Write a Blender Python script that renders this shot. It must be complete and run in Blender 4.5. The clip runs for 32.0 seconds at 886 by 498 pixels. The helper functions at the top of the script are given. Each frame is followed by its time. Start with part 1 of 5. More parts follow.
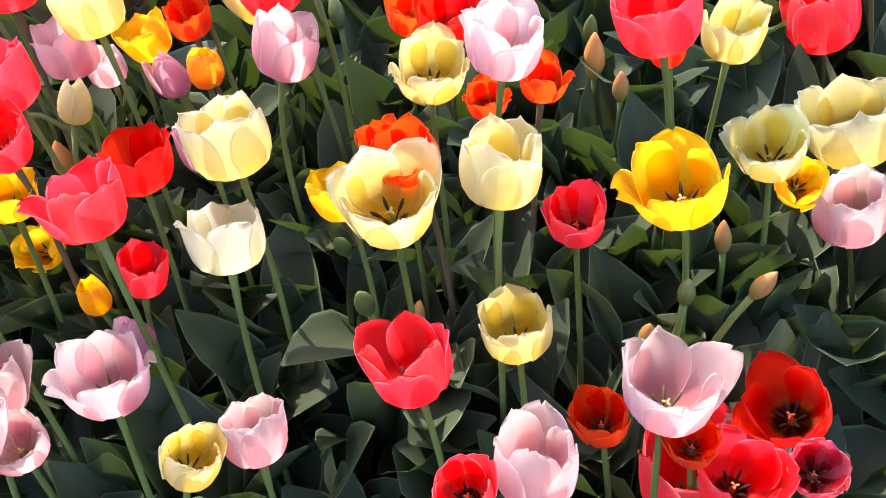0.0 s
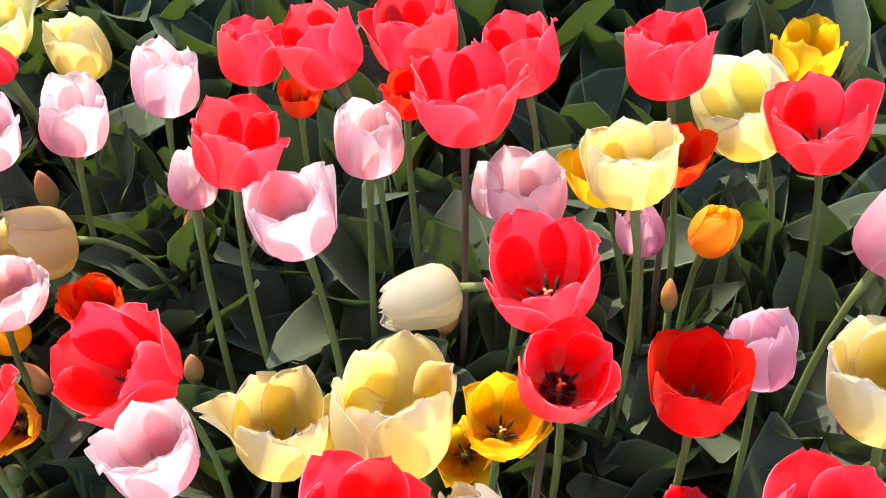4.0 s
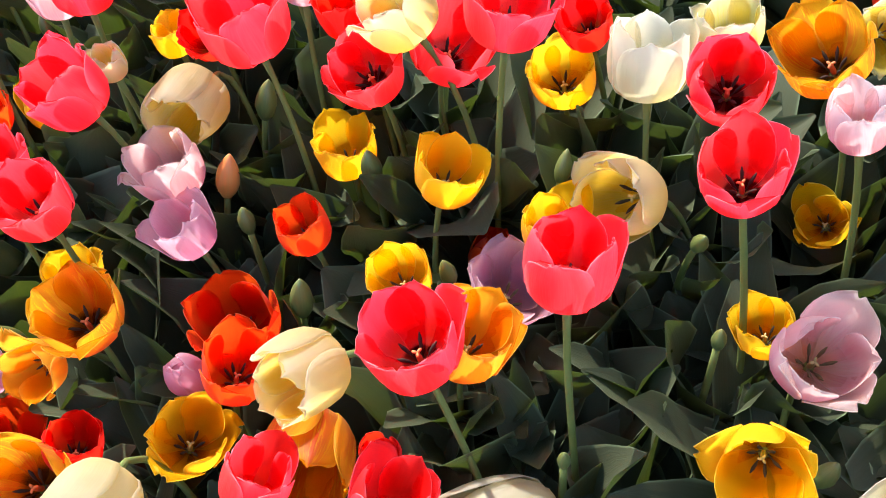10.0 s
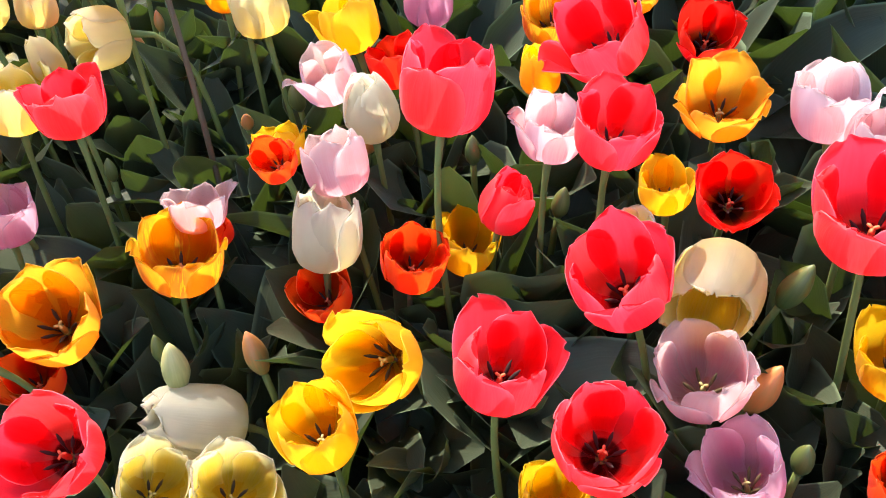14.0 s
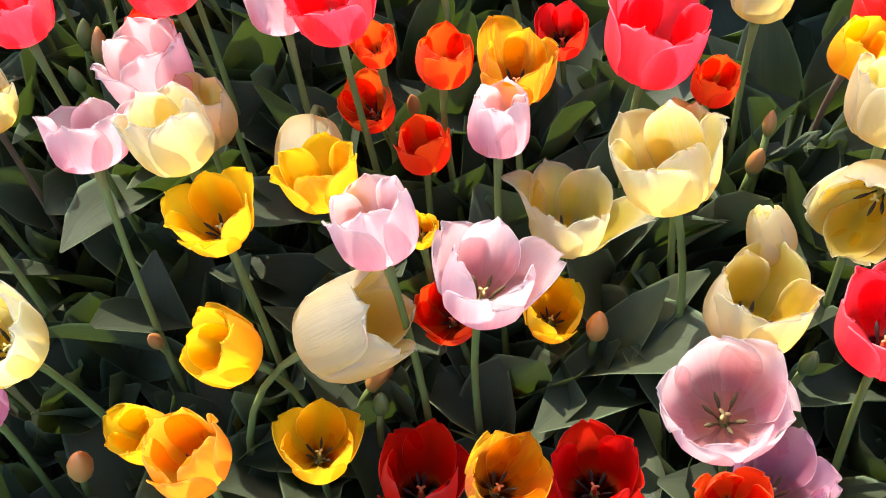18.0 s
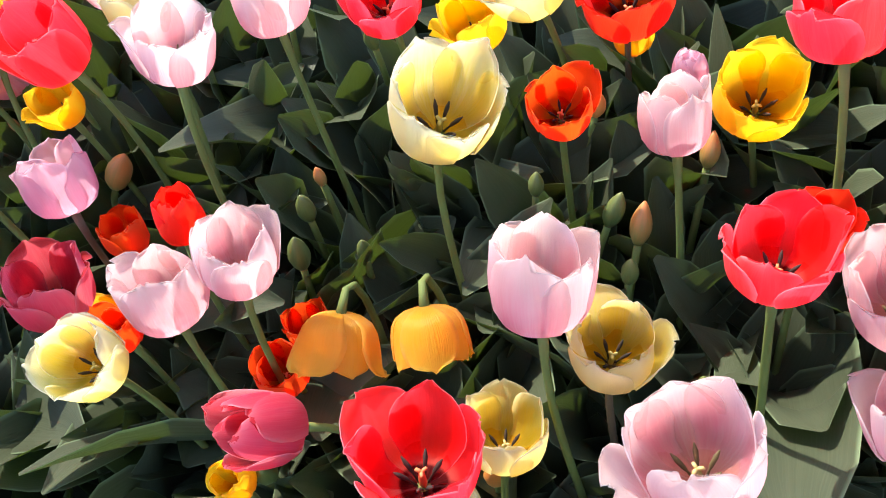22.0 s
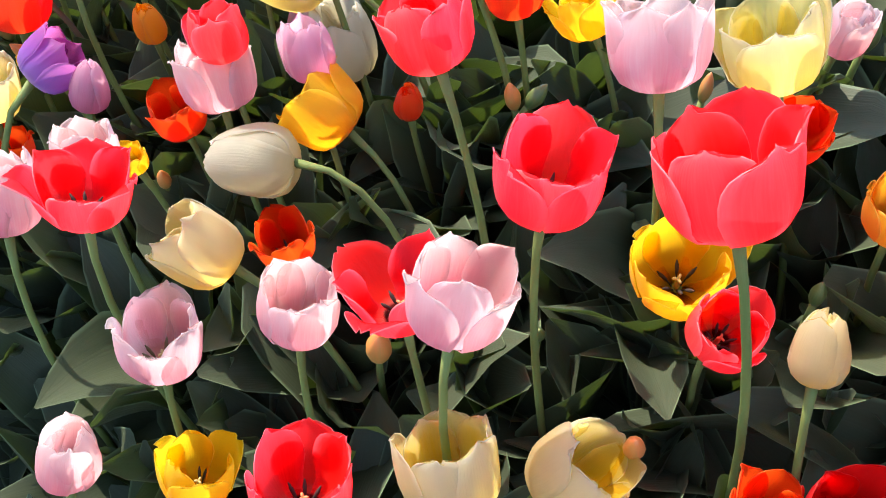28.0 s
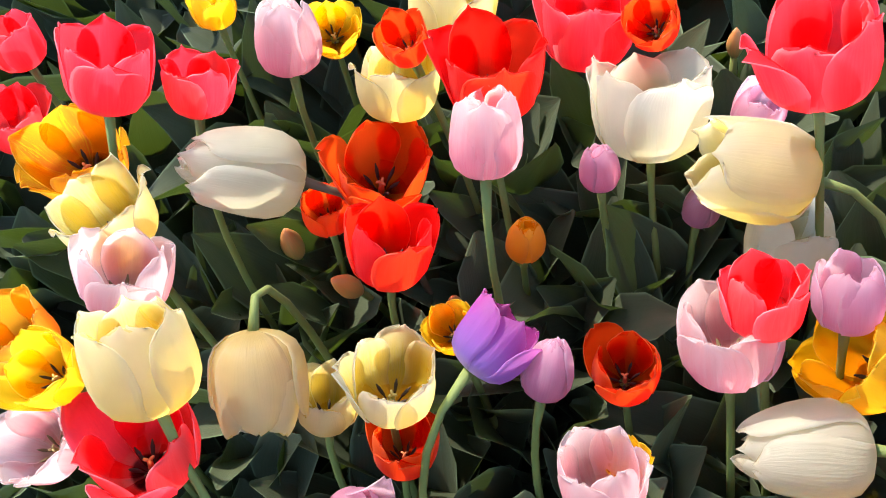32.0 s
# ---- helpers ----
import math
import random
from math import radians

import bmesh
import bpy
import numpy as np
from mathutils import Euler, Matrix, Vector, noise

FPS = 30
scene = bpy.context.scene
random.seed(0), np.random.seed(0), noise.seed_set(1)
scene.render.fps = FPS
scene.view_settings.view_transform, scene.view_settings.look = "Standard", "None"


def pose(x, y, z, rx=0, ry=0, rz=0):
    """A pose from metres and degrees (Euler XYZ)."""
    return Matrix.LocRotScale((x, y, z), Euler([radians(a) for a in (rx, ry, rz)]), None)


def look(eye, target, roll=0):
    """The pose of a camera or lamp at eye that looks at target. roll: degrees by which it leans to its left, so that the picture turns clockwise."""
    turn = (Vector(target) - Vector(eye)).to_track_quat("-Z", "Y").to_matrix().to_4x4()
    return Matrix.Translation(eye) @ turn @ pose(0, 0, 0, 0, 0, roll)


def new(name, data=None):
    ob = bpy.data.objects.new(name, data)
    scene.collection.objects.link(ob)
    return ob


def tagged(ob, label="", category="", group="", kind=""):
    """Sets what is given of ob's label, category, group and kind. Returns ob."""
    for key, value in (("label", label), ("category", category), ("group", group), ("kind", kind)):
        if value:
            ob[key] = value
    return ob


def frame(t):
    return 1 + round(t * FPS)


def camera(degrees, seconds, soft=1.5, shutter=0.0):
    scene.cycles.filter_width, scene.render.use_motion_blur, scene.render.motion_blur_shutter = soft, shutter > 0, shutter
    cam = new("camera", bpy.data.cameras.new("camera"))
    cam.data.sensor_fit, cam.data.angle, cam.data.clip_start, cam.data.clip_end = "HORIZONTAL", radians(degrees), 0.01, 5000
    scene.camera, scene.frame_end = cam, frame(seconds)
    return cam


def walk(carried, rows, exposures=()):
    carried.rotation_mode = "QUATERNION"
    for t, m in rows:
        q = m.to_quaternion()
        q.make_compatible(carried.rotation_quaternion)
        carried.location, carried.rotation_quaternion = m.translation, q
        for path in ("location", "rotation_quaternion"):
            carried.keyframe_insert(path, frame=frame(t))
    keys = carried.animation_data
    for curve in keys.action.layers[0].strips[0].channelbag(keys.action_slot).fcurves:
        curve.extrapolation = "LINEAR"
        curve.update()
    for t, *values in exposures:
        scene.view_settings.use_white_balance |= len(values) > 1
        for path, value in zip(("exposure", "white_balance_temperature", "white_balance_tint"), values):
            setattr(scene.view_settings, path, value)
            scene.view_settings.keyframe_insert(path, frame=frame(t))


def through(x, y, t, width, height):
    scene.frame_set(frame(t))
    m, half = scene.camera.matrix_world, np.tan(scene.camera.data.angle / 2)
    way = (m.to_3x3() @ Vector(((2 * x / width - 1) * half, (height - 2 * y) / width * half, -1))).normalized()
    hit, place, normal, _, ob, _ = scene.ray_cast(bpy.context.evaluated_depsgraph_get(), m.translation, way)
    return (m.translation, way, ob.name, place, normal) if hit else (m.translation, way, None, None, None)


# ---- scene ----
cam = camera(54.46, 32.0, soft=1.0)
PATH = [
    (0.0, 0.0000, 0.0000, 1.0567, 42.69, 0.67, -0.05),
    (0.5, -0.0432, 0.0377, 1.0487, 42.39, -0.07, 1.14),
    (1.0, -0.1421, 0.0611, 1.0328, 42.50, -1.58, -0.23),
    (1.5, -0.2146, 0.0667, 1.0077, 41.88, -1.46, -1.05),
    (2.0, -0.2591, 0.0722, 1.0000, 41.05, -1.04, -1.70),
    (2.5, -0.3123, 0.1532, 1.0076, 40.77, -0.70, -2.53),
    (3.0, -0.3829, 0.2335, 1.0227, 40.23, -2.57, -2.34),
    (3.5, -0.4410, 0.2618, 1.0152, 40.69, -3.59, 0.30),
    (5.5, -0.5168, 0.2908, 0.9835, 43.66, -1.90, -2.40),
    (6.0, -0.6073, 0.2762, 0.9613, 41.54, -2.46, -0.01),
    (6.5, -0.7030, 0.2616, 0.9516, 39.90, -1.16, 1.67),
    (7.0, -0.7900, 0.2876, 0.9553, 38.67, 1.84, 4.43),
    (7.5, -0.8919, 0.3434, 0.9565, 38.34, 3.05, 5.40),
    (8.0, -0.9501, 0.4030, 0.9541, 37.99, 3.83, 5.93),
    (8.5, -1.0043, 0.4490, 0.9623, 38.87, 3.43, 6.12),
    (9.0, -1.1083, 0.5005, 0.9644, 39.52, 3.61, 2.81),
    (9.5, -1.2142, 0.5171, 0.9573, 39.34, 4.19, 0.15),
    (10.0, -1.2514, 0.5165, 0.9626, 39.24, 4.33, -0.73),
    (10.5, -1.2667, 0.5148, 0.9602, 39.76, 3.79, -0.89),
    (11.0, -1.2956, 0.4991, 0.9576, 40.05, 2.53, 0.95),
    (11.5, -1.3601, 0.5198, 0.9536, 40.58, 3.01, 4.96),
    (12.0, -1.4241, 0.5565, 0.9547, 41.09, 3.61, 5.40),
    (12.5, -1.4867, 0.5984, 0.9449, 41.17, 3.34, 5.74),
    (13.0, -1.5136, 0.6342, 0.9422, 41.49, 2.43, 6.44),
    (13.5, -1.5491, 0.6704, 0.9306, 41.43, 2.02, 6.65),
    (14.0, -1.6513, 0.7195, 0.9361, 42.27, 3.00, 5.90),
    (14.5, -1.7456, 0.7632, 0.9539, 43.12, 5.44, 3.00),
    (16.5, -2.0564, 0.9668, 0.9648, 36.92, 1.76, 2.78),
    (17.0, -2.1245, 0.9968, 0.9382, 36.40, 2.20, 3.07),
    (17.5, -2.2096, 1.0152, 0.9391, 35.82, 2.44, 2.80),
    (18.0, -2.2896, 1.0045, 0.9436, 34.94, 2.04, 1.63),
    (18.5, -2.3835, 1.0222, 0.9479, 33.56, 3.89, 2.96),
    (19.0, -2.4573, 1.0554, 0.9623, 33.71, 4.38, 3.60),
    (19.5, -2.4880, 1.0870, 0.9533, 34.52, 4.13, 3.86),
    (20.0, -2.5196, 1.1345, 0.9463, 34.52, 3.57, 3.67),
    (20.5, -2.5850, 1.1680, 0.9392, 34.92, 2.94, 4.98),
    (21.0, -2.6518, 1.2042, 0.9380, 35.29, 3.13, 5.48),
    (21.5, -2.7021, 1.2299, 0.9339, 35.03, 6.22, 0.95),
    (22.0, -2.7642, 1.2495, 0.9304, 34.07, 6.38, -4.19),
    (22.5, -2.8257, 1.2846, 0.9269, 33.81, 6.88, -6.25),
    (23.0, -2.8733, 1.3205, 0.9313, 33.97, 7.04, -7.35),
    (23.5, -2.8946, 1.3411, 0.9282, 34.24, 6.69, -8.30),
    (24.0, -2.9471, 1.3630, 0.9187, 34.32, 4.84, -4.55),
    (24.5, -3.0220, 1.4030, 0.9136, 34.84, 4.81, -1.48),
    (26.5, -3.2858, 1.4484, 0.9637, 33.70, 4.38, -7.75),
    (27.0, -3.3518, 1.4856, 0.9566, 34.25, 5.44, -6.73),
    (27.5, -3.4230, 1.5136, 0.9539, 34.70, 4.79, -2.92),
    (28.0, -3.4895, 1.5641, 0.9374, 34.74, 5.90, 1.74),
    (28.5, -3.5095, 1.6181, 0.9360, 34.21, 6.08, 2.71),
    (29.0, -3.5754, 1.6711, 0.9417, 31.85, 5.47, -0.85),
    (29.5, -3.6824, 1.7108, 0.9502, 31.79, 6.31, -6.93),
    (30.0, -3.7392, 1.7211, 0.9486, 31.77, 5.88, -8.53),
    (30.5, -3.7798, 1.7330, 0.9474, 31.79, 6.31, -8.66),
    (31.0, -3.8249, 1.7703, 0.9544, 32.34, 6.88, -8.29),
    (31.5, -3.8469, 1.8076, 0.9544, 32.96, 7.44, -7.78),
    (32.0, -3.8753, 1.8346, 0.9553, 33.21, 6.67, -6.54),
]
walk(cam, [(r[0], pose(*r[1:])) for r in PATH])
# ---- end of path ----

# ---- light ----
world = bpy.data.worlds.new("sky")
scene.world = world
world.use_nodes = True
wn = world.node_tree
sky = wn.nodes.new("ShaderNodeTexSky")
sky.sky_type = "NISHITA"
sky.sun_disc = False
SUN_FROM = Vector((-0.36, 0.51, 0.78)).normalized()
sky.sun_elevation = math.asin(SUN_FROM.z)
sky.sun_rotation = math.atan2(SUN_FROM.x, SUN_FROM.y)
wn.nodes["Background"].inputs["Strength"].default_value = 0.15
wn.links.new(sky.outputs["Color"], wn.nodes["Background"].inputs["Color"])
sun_data = bpy.data.lights.new("sun", "SUN")
sun_data.energy = 2.5
sun_data.angle = radians(0.53)
sun_data.color = (1.0, 0.93, 0.82)
sun = new("sun", sun_data)
sun.matrix_world = look((0, 0, 6), Vector((0, 0, 6)) - SUN_FROM)
scene.view_settings.exposure = 2.02


# ---- materials ----
def rgb(r, g, b):
    return (r, g, b, 1.0)


def node_mat(name):
    m = bpy.data.materials.new(name)
    m.use_nodes = True
    nt = m.node_tree
    return m, nt, nt.nodes, nt.links, nt.nodes["Principled BSDF"]


def ramp(nt, fac, stops):
    n = nt.nodes.new("ShaderNodeValToRGB")
    while len(n.color_ramp.elements) < len(stops):
        n.color_ramp.elements.new(0.5)
    for e, (p, c) in zip(n.color_ramp.elements, stops):
        e.position, e.color = p, c
    nt.links.new(fac, n.inputs["Fac"])
    return n.outputs["Color"]


def maths(nt, op, a, b=0.5, clamp=False):
    n = nt.nodes.new("ShaderNodeMath")
    n.operation, n.use_clamp = op, clamp
    for i, v in ((0, a), (1, b)):
        if isinstance(v, (int, float)):
            n.inputs[i].default_value = v
        else:
            nt.links.new(v, n.inputs[i])
    return n.outputs[0]


def blend(nt, fac, a, b, mode="MIX"):
    n = nt.nodes.new("ShaderNodeMix")
    n.data_type, n.blend_type = "RGBA", mode
    for sock, v in ((n.inputs[0], fac), (n.inputs[6], a), (n.inputs[7], b)):
        if isinstance(v, (int, float, tuple)):
            sock.default_value = v
        else:
            nt.links.new(v, sock)
    return n.outputs[2]


def petal_mat(name, stops, edge, edge_amount, through, streak=0.35, rough=0.38, glow=0.88, flame=None, value=0.80, clear=0.27):
    """A thin petal: colour from base to tip, paler edge, long fine streaks, light passing through."""
    m, nt, nodes, links, bsdf = node_mat(name)
    uv = nodes.new("ShaderNodeUVMap")
    sep = nodes.new("ShaderNodeSeparateXYZ")
    links.new(uv.outputs["UV"], sep.inputs[0])
    info = nodes.new("ShaderNodeObjectInfo")
    across = maths(nt, "ABSOLUTE", maths(nt, "SUBTRACT", sep.outputs["X"], 0.5))
    col = ramp(nt, sep.outputs["Y"], stops)
    # streaks that run from base to tip
    mapping = nodes.new("ShaderNodeMapping")
    mapping.inputs["Scale"].default_value = (16.0, 1.1, 1.0)
    links.new(uv.outputs["UV"], mapping.inputs["Vector"])
    offset = nodes.new("ShaderNodeCombineXYZ")
    links.new(maths(nt, "MULTIPLY", info.outputs["Random"], 40.0), offset.inputs["X"])
    links.new(offset.outputs[0], mapping.inputs["Location"])
    fine = nodes.new("ShaderNodeTexNoise")
    fine.inputs["Scale"].default_value = 2.2
    fine.inputs["Detail"].default_value = 5.0
    links.new(mapping.outputs[0], fine.inputs["Vector"])
    col = blend(nt, maths(nt, "MULTIPLY", maths(nt, "SUBTRACT", fine.outputs["Fac"], 0.42, True), streak * 2.2, True), col, edge)
    if flame:
        f = maths(nt, "MULTIPLY", maths(nt, "SUBTRACT", 0.42, across), 2.4, True)
        f = maths(nt, "MULTIPLY", f, maths(nt, "GREATER_THAN", fine.outputs["Fac"], 0.44))
        col = blend(nt, f, col, flame)
    rim = maths(nt, "POWER", maths(nt, "MAXIMUM", maths(nt, "MULTIPLY", across, 2.0), maths(nt, "MULTIPLY", maths(nt, "SUBTRACT", sep.outputs["Y"], 0.55, True), 2.1)), 5.0, True)
    col = blend(nt, maths(nt, "MULTIPLY", rim, edge_amount, True), col, edge)
    # blotches and slight difference between petals
    big = nodes.new("ShaderNodeTexNoise")
    big.inputs["Scale"].default_value = 45.0
    geo = nodes.new("ShaderNodeTexCoord")
    links.new(geo.outputs["Object"], big.inputs["Vector"])
    hsv = nodes.new("ShaderNodeHueSaturation")
    links.new(col, hsv.inputs["Color"])
    links.new(maths(nt, "ADD", maths(nt, "MULTIPLY", big.outputs["Fac"], 0.24), maths(nt, "ADD", maths(nt, "MULTIPLY", info.outputs["Random"], 0.12), value)), hsv.inputs["Value"])
    links.new(maths(nt, "ADD", maths(nt, "MULTIPLY", info.outputs["Random"], 0.012), 0.494), hsv.inputs["Hue"])
    col = hsv.outputs["Color"]
    links.new(col, bsdf.inputs["Base Color"])
    bsdf.inputs["Roughness"].default_value = rough
    bsdf.inputs["Specular IOR Level"].default_value = 0.5
    bsdf.inputs["Sheen Weight"].default_value = 0.12
    bsdf.inputs["Sheen Roughness"].default_value = 0.4
    bump = nodes.new("ShaderNodeBump")
    bump.inputs["Strength"].default_value = 0.8
    bump.inputs["Distance"].default_value = 0.0016
    links.new(fine.outputs["Fac"], bump.inputs["Height"])
    links.new(bump.outputs[0], bsdf.inputs["Normal"])
    tl = nodes.new("ShaderNodeBsdfTranslucent")
    thin = nodes.new("ShaderNodeGamma")
    thin.inputs["Gamma"].default_value = 0.42
    links.new(col, thin.inputs["Color"])
    links.new(blend(nt, 1.0, thin.outputs[0], through, "MULTIPLY"), tl.inputs["Color"])
    mix = nodes.new("ShaderNodeMixShader")
    mix.inputs[0].default_value = glow
    links.new(bsdf.outputs[0], mix.inputs[1])
    links.new(tl.outputs[0], mix.inputs[2])
    # the skin lets part of the light straight through
    skin = nodes.new("ShaderNodeBsdfTransparent")
    links.new(blend(nt, 1.0, thin.outputs[0], through, "MULTIPLY"), skin.inputs["Color"])
    both = nodes.new("ShaderNodeMixShader")
    both.inputs[0].default_value = clear
    links.new(mix.outputs[0], both.inputs[1])
    links.new(skin.outputs[0], both.inputs[2])
    links.new(both.outputs[0], nodes["Material Output"].inputs["Surface"])
    return m


CREAM, PALE = rgb(0.88, 0.85, 0.70), rgb(0.9, 0.89, 0.80)
DARK = rgb(0.012, 0.006, 0.008)
# colour: outside stops, outside edge, inside stops, inside edge
PALETTE = {
    "white": ([(0, rgb(0.86, 0.81, 0.50)), (0.35, rgb(0.90, 0.87, 0.66)), (1, rgb(0.90, 0.885, 0.75))], PALE,
              [(0, rgb(0.93, 0.62, 0.012)), (0.5, rgb(0.96, 0.69, 0.035)), (0.8, rgb(0.95, 0.78, 0.18)), (1, rgb(0.90, 0.87, 0.6))], PALE),
    "ivory": ([(0, rgb(0.86, 0.83, 0.62)), (0.4, rgb(0.90, 0.87, 0.70)), (1, rgb(0.90, 0.88, 0.76))], PALE,
              [(0, rgb(0.86, 0.76, 0.26)), (0.5, rgb(0.90, 0.86, 0.62)), (1, rgb(0.90, 0.88, 0.80))], PALE),
    "lemon": ([(0, rgb(0.84, 0.74, 0.30)), (0.45, rgb(0.90, 0.86, 0.60)), (1, rgb(0.90, 0.88, 0.74))], CREAM,
              [(0, rgb(0.92, 0.60, 0.010)), (0.6, rgb(0.96, 0.69, 0.035)), (0.85, rgb(0.95, 0.76, 0.12)), (1, rgb(0.94, 0.84, 0.4))], CREAM),
    "yellow": ([(0, rgb(0.72, 0.36, 0.01)), (0.5, rgb(0.92, 0.59, 0.009)), (1, rgb(0.93, 0.65, 0.016))], rgb(0.91, 0.66, 0.06),
               [(0, rgb(0.10, 0.055, 0.004)), (0.07, rgb(0.5, 0.26, 0.004)), (0.14, rgb(0.92, 0.59, 0.005)), (1, rgb(0.93, 0.65, 0.012))], rgb(0.91, 0.66, 0.05)),
    "apricot": ([(0, rgb(0.72, 0.42, 0.03)), (0.5, rgb(0.92, 0.50, 0.02)), (1, rgb(0.93, 0.58, 0.04))], rgb(0.89, 0.58, 0.14),
                [(0, rgb(0.14, 0.05, 0.004)), (0.10, rgb(0.80, 0.36, 0.006)), (1, rgb(0.92, 0.50, 0.01))], rgb(0.86, 0.48, 0.06)),
    "flamed": ([(0, rgb(0.66, 0.34, 0.02)), (0.5, rgb(0.80, 0.34, 0.008)), (1, rgb(0.86, 0.44, 0.01))], rgb(0.88, 0.56, 0.05),
               [(0, rgb(0.02, 0.012, 0.004)), (0.08, rgb(0.10, 0.04, 0.004)), (0.14, rgb(0.90, 0.42, 0.004)), (1, rgb(0.92, 0.50, 0.006))], rgb(0.88, 0.5, 0.02)),
    "orange": ([(0, rgb(0.50, 0.16, 0.02)), (0.4, rgb(0.80, 0.080, 0.012)), (1, rgb(0.86, 0.12, 0.014))], rgb(0.88, 0.24, 0.04),
               [(0, rgb(0.05, 0.016, 0.006)), (0.08, rgb(0.55, 0.20, 0.01)), (0.16, rgb(0.82, 0.065, 0.006)), (1, rgb(0.86, 0.095, 0.008))], rgb(0.80, 0.20, 0.02)),
    "scarlet": ([(0, rgb(0.46, 0.10, 0.03)), (0.4, rgb(0.84, 0.028, 0.014)), (1, rgb(0.88, 0.036, 0.018))], rgb(0.84, 0.10, 0.06),
                [(0, DARK), (0.09, rgb(0.02, 0.006, 0.008)), (0.13, rgb(0.50, 0.28, 0.03)), (0.20, rgb(0.78, 0.02, 0.01)), (1, rgb(0.84, 0.018, 0.010))], rgb(0.70, 0.06, 0.04)),
    "coral": ([(0, rgb(0.62, 0.22, 0.16)), (0.35, rgb(0.88, 0.060, 0.080)), (1, rgb(0.93, 0.092, 0.108))], rgb(0.94, 0.40, 0.42),
              [(0, DARK), (0.080, rgb(0.025, 0.006, 0.010)), (0.098, rgb(0.72, 0.46, 0.36)), (0.16, rgb(0.90, 0.046, 0.042)), (1, rgb(0.92, 0.065, 0.065))], rgb(0.90, 0.18, 0.22)),
    "pink": ([(0, rgb(0.80, 0.26, 0.42)), (0.34, rgb(0.87, 0.29, 0.44)), (0.58, rgb(0.90, 0.47, 0.55)), (0.84, rgb(0.92, 0.66, 0.67)), (1, rgb(0.93, 0.80, 0.78))], rgb(0.92, 0.88, 0.90),
             [(0, rgb(0.88, 0.80, 0.50)), (0.2, rgb(0.93, 0.80, 0.75)), (1, rgb(0.94, 0.78, 0.77))], rgb(0.91, 0.84, 0.85)),
    "lilac": ([(0, rgb(0.60, 0.22, 0.40)), (0.40, rgb(0.76, 0.34, 0.50)), (1, rgb(0.88, 0.64, 0.71))], rgb(0.87, 0.76, 0.83),
              [(0, rgb(0.80, 0.66, 0.50)), (0.25, rgb(0.86, 0.62, 0.70)), (1, rgb(0.89, 0.65, 0.74))], rgb(0.87, 0.74, 0.81)),
    "wine": ([(0, rgb(0.42, 0.10, 0.14)), (0.4, rgb(0.66, 0.045, 0.12)), (1, rgb(0.74, 0.08, 0.17))], rgb(0.84, 0.40, 0.45),
             [(0, rgb(0.06, 0.01, 0.02)), (0.25, rgb(0.62, 0.04, 0.07)), (1, rgb(0.72, 0.04, 0.08))], rgb(0.82, 0.36, 0.40)),
    "purple": ([(0, rgb(0.62, 0.60, 0.66)), (0.25, rgb(0.30, 0.18, 0.58)), (0.7, rgb(0.46, 0.10, 0.48)), (1, rgb(0.60, 0.12, 0.46))], rgb(0.66, 0.26, 0.58),
               [(0, rgb(0.5, 0.45, 0.6)), (0.3, rgb(0.40, 0.12, 0.44)), (1, rgb(0.54, 0.10, 0.42))], rgb(0.66, 0.26, 0.55)),
}
THROUGH = {"white": rgb(1.04, 1.02, 0.97), "ivory": rgb(1.04, 1.02, 0.97), "lemon": rgb(1.05, 1.02, 0.97), "yellow": rgb(1.07, 1.02, 0.9), "apricot": rgb(1.05, 0.94, 0.9),
           "pink": rgb(1.05, 1.00, 0.98), "lilac": rgb(1.08, 1.0, 1.02), "coral": rgb(1.08, 0.60, 0.70), "scarlet": rgb(1.06, 0.70, 0.6), "orange": rgb(1.06, 0.8, 0.6)}
PETAL = {}
for shade, (o_stops, o_edge, i_stops, i_edge) in PALETTE.items():
    thr = THROUGH.get(shade, rgb(1, 0.985, 0.96))
    ea = 0.55 if shade in ("pink", "coral", "lilac", "white", "wine") else 0.35
    ea = 0.85 if shade == "coral" else ea
    val = 0.47 if shade in ("white", "ivory", "lemon") else 0.52 if shade in ("pink", "lilac") else 0.82
    thinness = 0.20 if shade in ("white", "ivory", "lemon", "pink", "lilac", "yellow") else 0.16
    pass_on = 0.68 if shade in ("white", "ivory", "lemon", "pink", "lilac") else 0.64
    fl = rgb(0.70, 0.07, 0.012) if shade == "flamed" else None
    PETAL[shade] = (petal_mat(shade + " petal outside", o_stops, o_edge, ea, thr, flame=fl, streak=0.45 if shade in ("pink", "lilac") else 0.22, value=val, glow=pass_on, clear=thinness),
                    petal_mat(shade + " petal inside", i_stops, i_edge, ea * 0.8, thr, streak=0.18, rough=0.5, value=max(val + 0.06, 0.86), glow=0.6, clear=0.88))


